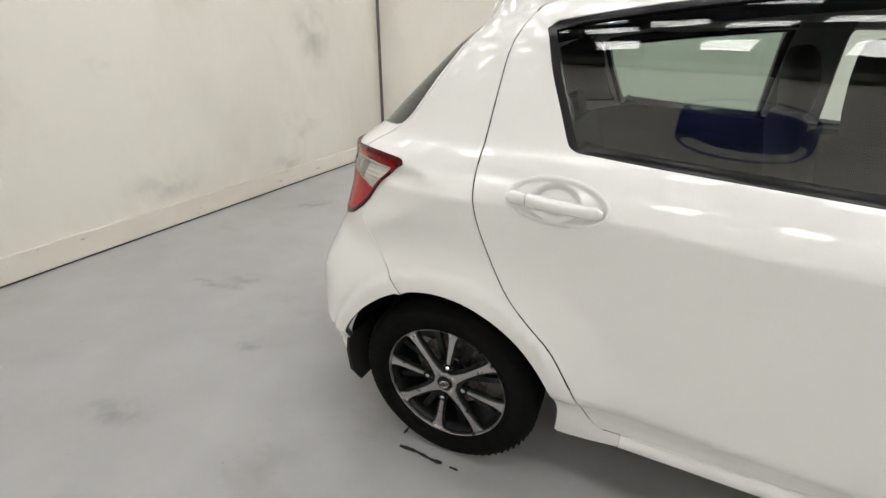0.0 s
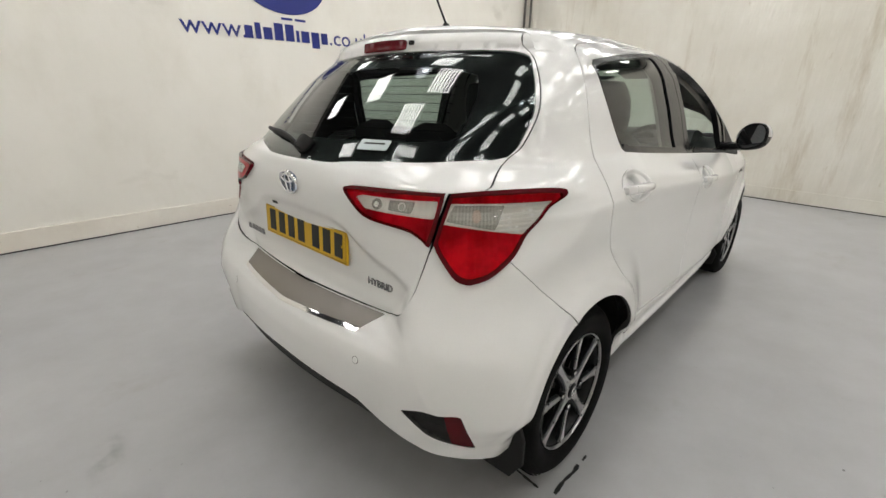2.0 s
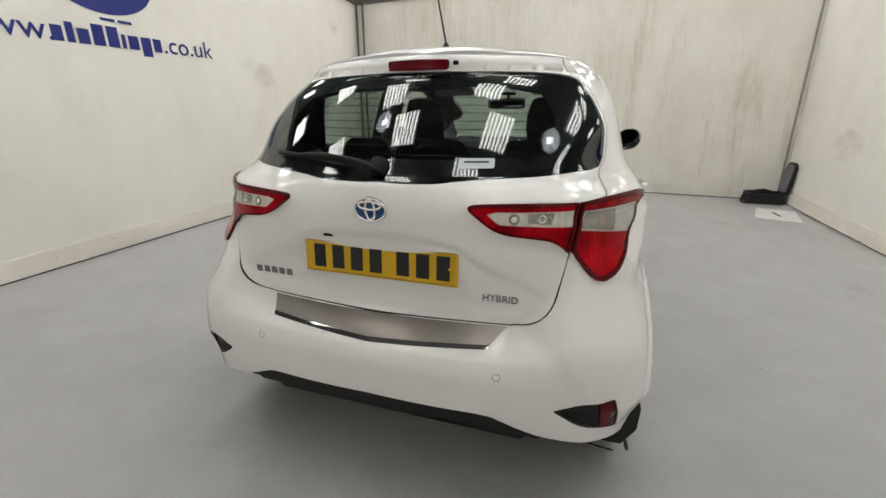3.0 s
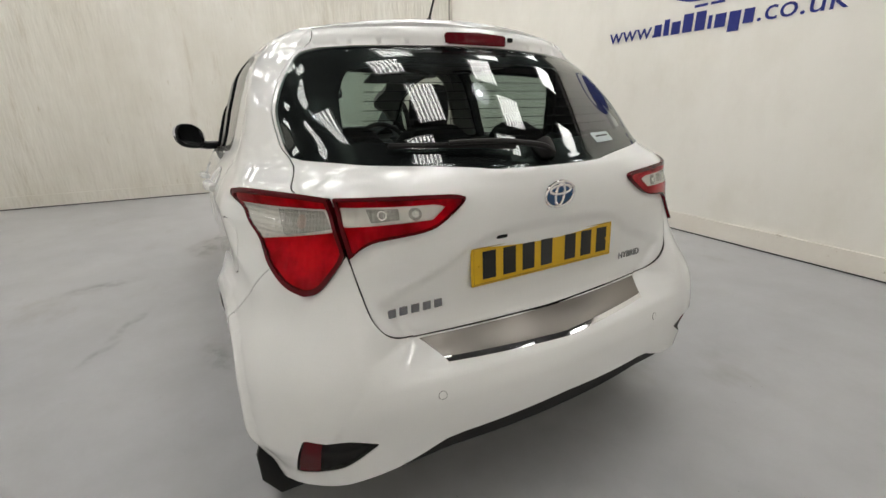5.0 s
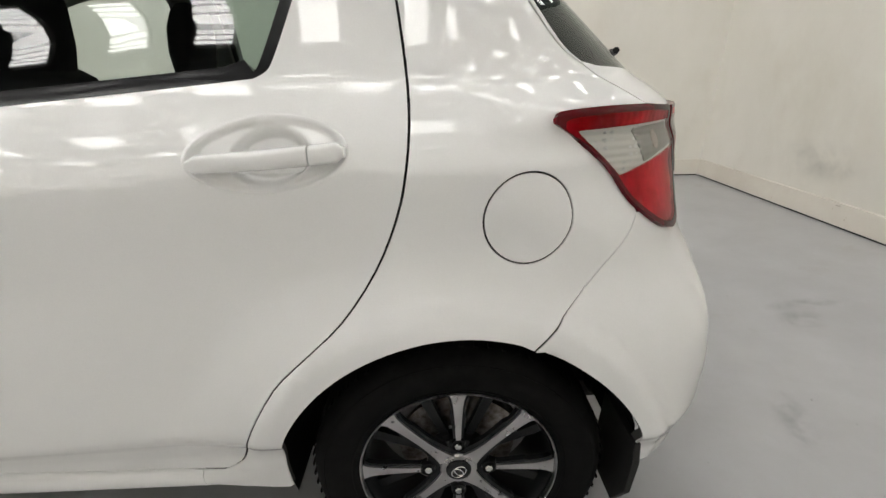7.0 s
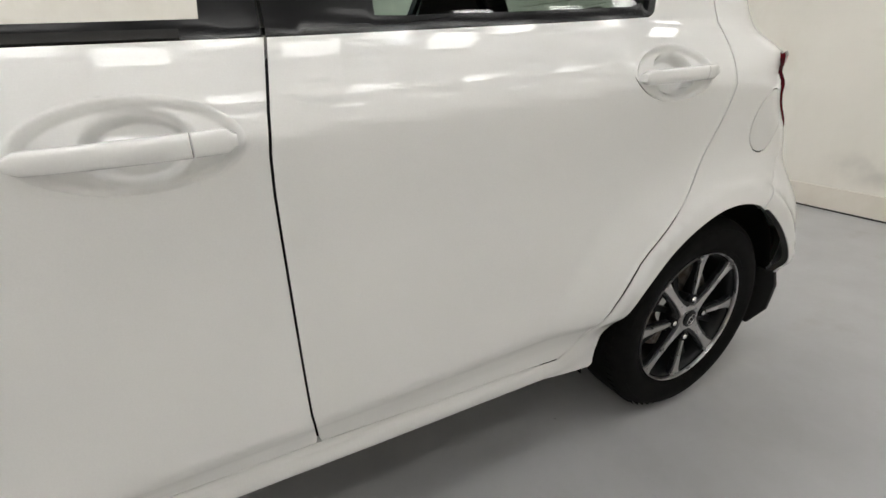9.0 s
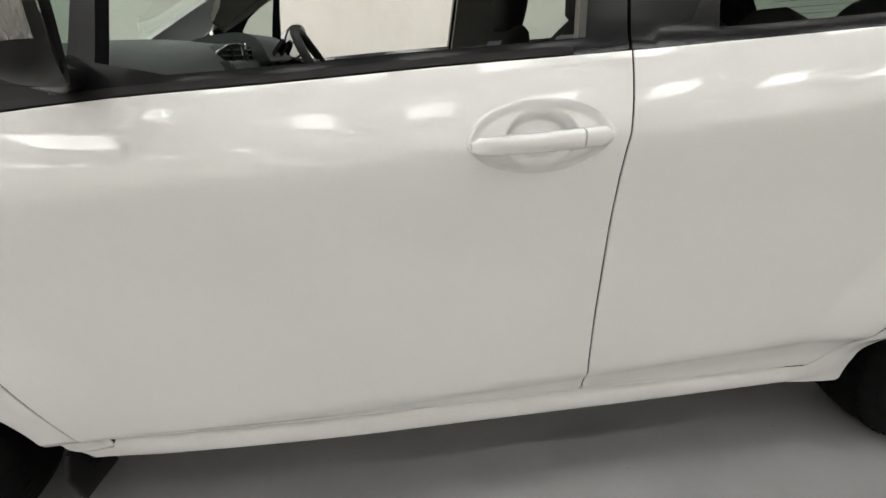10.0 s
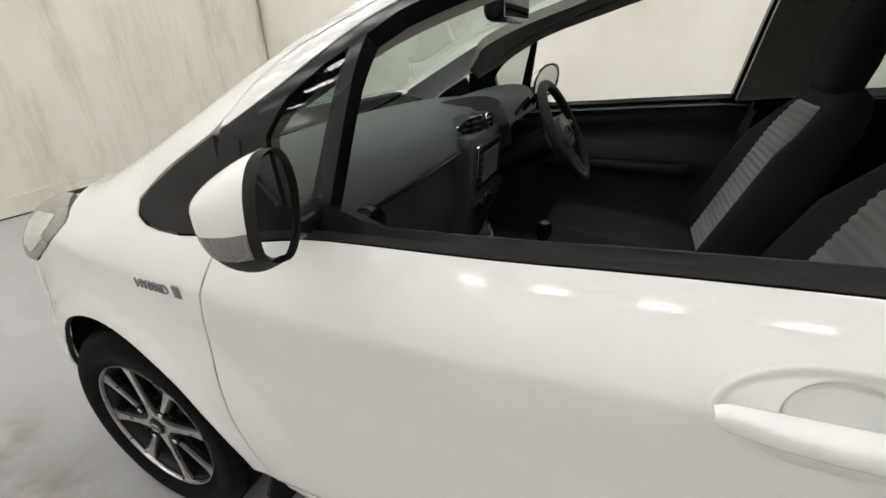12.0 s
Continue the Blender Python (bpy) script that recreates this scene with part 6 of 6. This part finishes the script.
RUST = stain_paint("rusty_floor_stain", (0.36, 0.26, 0.16), 0.30, 7.0)
SCUFF = stain_paint("grey_floor_scuff", (0.15, 0.145, 0.14), 0.26, 9.0)
GRIME = stain_paint("grey_wall_grime", (0.26, 0.25, 0.23), 0.24, 3.0)


def stain(name, m, w, h, material, label):
    bm = bmesh.new()
    bm.faces.new([bm.verts.new((w * math.cos(a) * 0.5, h * math.sin(a) * 0.5, 0.0)) for a in np.linspace(0, 2 * math.pi, 33)[:-1]])
    ob = part(name, bm, material)
    ob.matrix_basis = m
    tagged(ob, label, "stain", kind="structure")


for x, y, turn_z, w, h, mat in ((2.92, 0.93, 12, 0.75, 0.42, RUST), (3.28, 0.86, -20, 0.50, 0.30, RUST), (1.53, 1.36, 158, 0.62, 0.13, SCUFF), (1.22, 1.47, 150, 0.40, 0.12, SCUFF),
                                (-1.62, -0.20, 40, 0.34, 0.24, SCUFF), (-1.12, 0.40, 70, 0.42, 0.16, SCUFF), (-1.75, -0.32, 8, 0.60, 0.12, SCUFF), (-1.08, -0.66, 25, 0.20, 0.13, SCUFF),
                                (-1.22, -1.18, 15, 0.45, 0.20, SCUFF), (0.86, 0.92, 20, 0.50, 0.18, SCUFF), (2.35, 1.62, 100, 0.7, 0.25, SCUFF), (-2.2, 1.1, 60, 0.6, 0.3, SCUFF)):
    stain("floor_stain", pose(x, y, 0.0022, 0, 0, turn_z), w, h, mat, "rusty brown stain on the grey floor" if mat is RUST else "dark scuffed patch on the grey floor")
back_x = lambda y: LEFT_A[0] + (RIGHT_A[0] - LEFT_A[0]) * (LEFT_A[1] - y) / (LEFT_A[1] - RIGHT_A[1])
for y, z, w, h in ((0.20, 0.33, 0.9, 0.35), (2.05, 1.45, 0.8, 0.9), (-1.6, 0.42, 0.9, 0.4), (1.5, 0.25, 0.6, 0.25)):
    stain("wall_stain", Matrix.Translation((back_x(y) + 0.026, y, z)) @ Matrix.Rotation(radians(90), 4, "Z") @ Matrix.Rotation(radians(90), 4, "X"), w, h, GRIME, "grey smudge on the white wall")

case = empty("open_case", "open black equipment case with a grey padded lid on the floor", "case")
part("tray", box((5.42, -3.30, 0.0), (5.72, -2.86, 0.15), 0.02, 2), PLASTIC, case)
part("tray_lining", box((5.445, -3.275, 0.148), (5.695, -2.885, 0.156), 0.003, 1), HOUSE, case)
hinge = Matrix.Translation((5.57, -3.30, 0.14)) @ Matrix.Rotation(radians(7), 4, "X")
bm = prism(rounded([(-0.15, 0.0), (0.15, 0.0), (0.15, 0.36), (0.10, 0.44), (-0.10, 0.44), (-0.15, 0.36)], 0.05), -0.02, 0.02, "y", bevel=0.01, m=hinge)
part("lid", bm, PLASTIC, case)
bm = prism(rounded([(-0.13, 0.03), (0.13, 0.03), (0.13, 0.345), (0.09, 0.415), (-0.09, 0.415), (-0.13, 0.345)], 0.045), 0.018, 0.028, "y", bevel=0.004, m=hinge)
part("lining", bm, shader("grey_lining", (0.14, 0.14, 0.15), 0.9), case, "grey padded lining")
part("strap", tube(bend([(5.50, -2.87, 0.10), (5.47, -2.80, 0.12), (5.42, -2.77, 0.04), (5.40, -2.82, 0.02), (5.41, -2.87, 0.03)], 6), 0.013, 8), PLASTIC, case, smooth=True)
part("cable", tube(bend([(5.45, -2.9, 0.165), (5.5, -3.0, 0.19), (5.55, -2.95, 0.175), (5.58, -3.08, 0.185), (5.5, -3.15, 0.17)], 6), 0.014, 8), PLASTIC, case, smooth=True)
sheet = part("floor_sheet", prism([(5.12, -2.87), (4.46, -2.66), (4.30, -3.10), (4.98, -3.27)], 0.0, 0.004, "z"), PAPER)
tagged(sheet, "white printed board lying on the floor", "board")
part("print_line", box((4.60, -2.99, 0.0042), (4.85, -2.955, 0.005), 0, 1, Matrix.Identity(4)), INK, sheet)

# heater lines in the rear window
for k in range(9):
    z = 1.118 + 0.024 * k
    span = 0.47 - 0.10 * (k / 9)
    pts = [skin(np.array([a]), np.array([z]), -0.0045)[0] for a in np.linspace(-0.9, -0.9 + span, 9)]
    line = [p * (1, -1, 1) for p in pts[::-1]] + pts[1:]
    part("heater_line", tube(line, 0.0009, 4), TRIM, gate)

# creases hanging on the sheet wall ahead, their shade drawn as thin grey tubes
rng = random.Random(4)
# darker than the sheet: the shade of the folds is put into this grey
CREASE_SHADE = shader("grey_crease_shade", (0.46, 0.43, 0.38), 0.8)
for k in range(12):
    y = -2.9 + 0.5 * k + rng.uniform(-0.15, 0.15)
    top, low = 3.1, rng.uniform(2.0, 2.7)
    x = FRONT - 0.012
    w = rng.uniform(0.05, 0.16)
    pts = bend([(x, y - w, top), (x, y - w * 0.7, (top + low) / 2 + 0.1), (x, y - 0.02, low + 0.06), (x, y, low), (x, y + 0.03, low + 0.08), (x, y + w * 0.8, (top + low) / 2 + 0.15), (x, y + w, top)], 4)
    part("crease_shade", tube(pts, 0.0045, 5), CREASE_SHADE, bpy.data.objects["wall_front"], smooth=True)
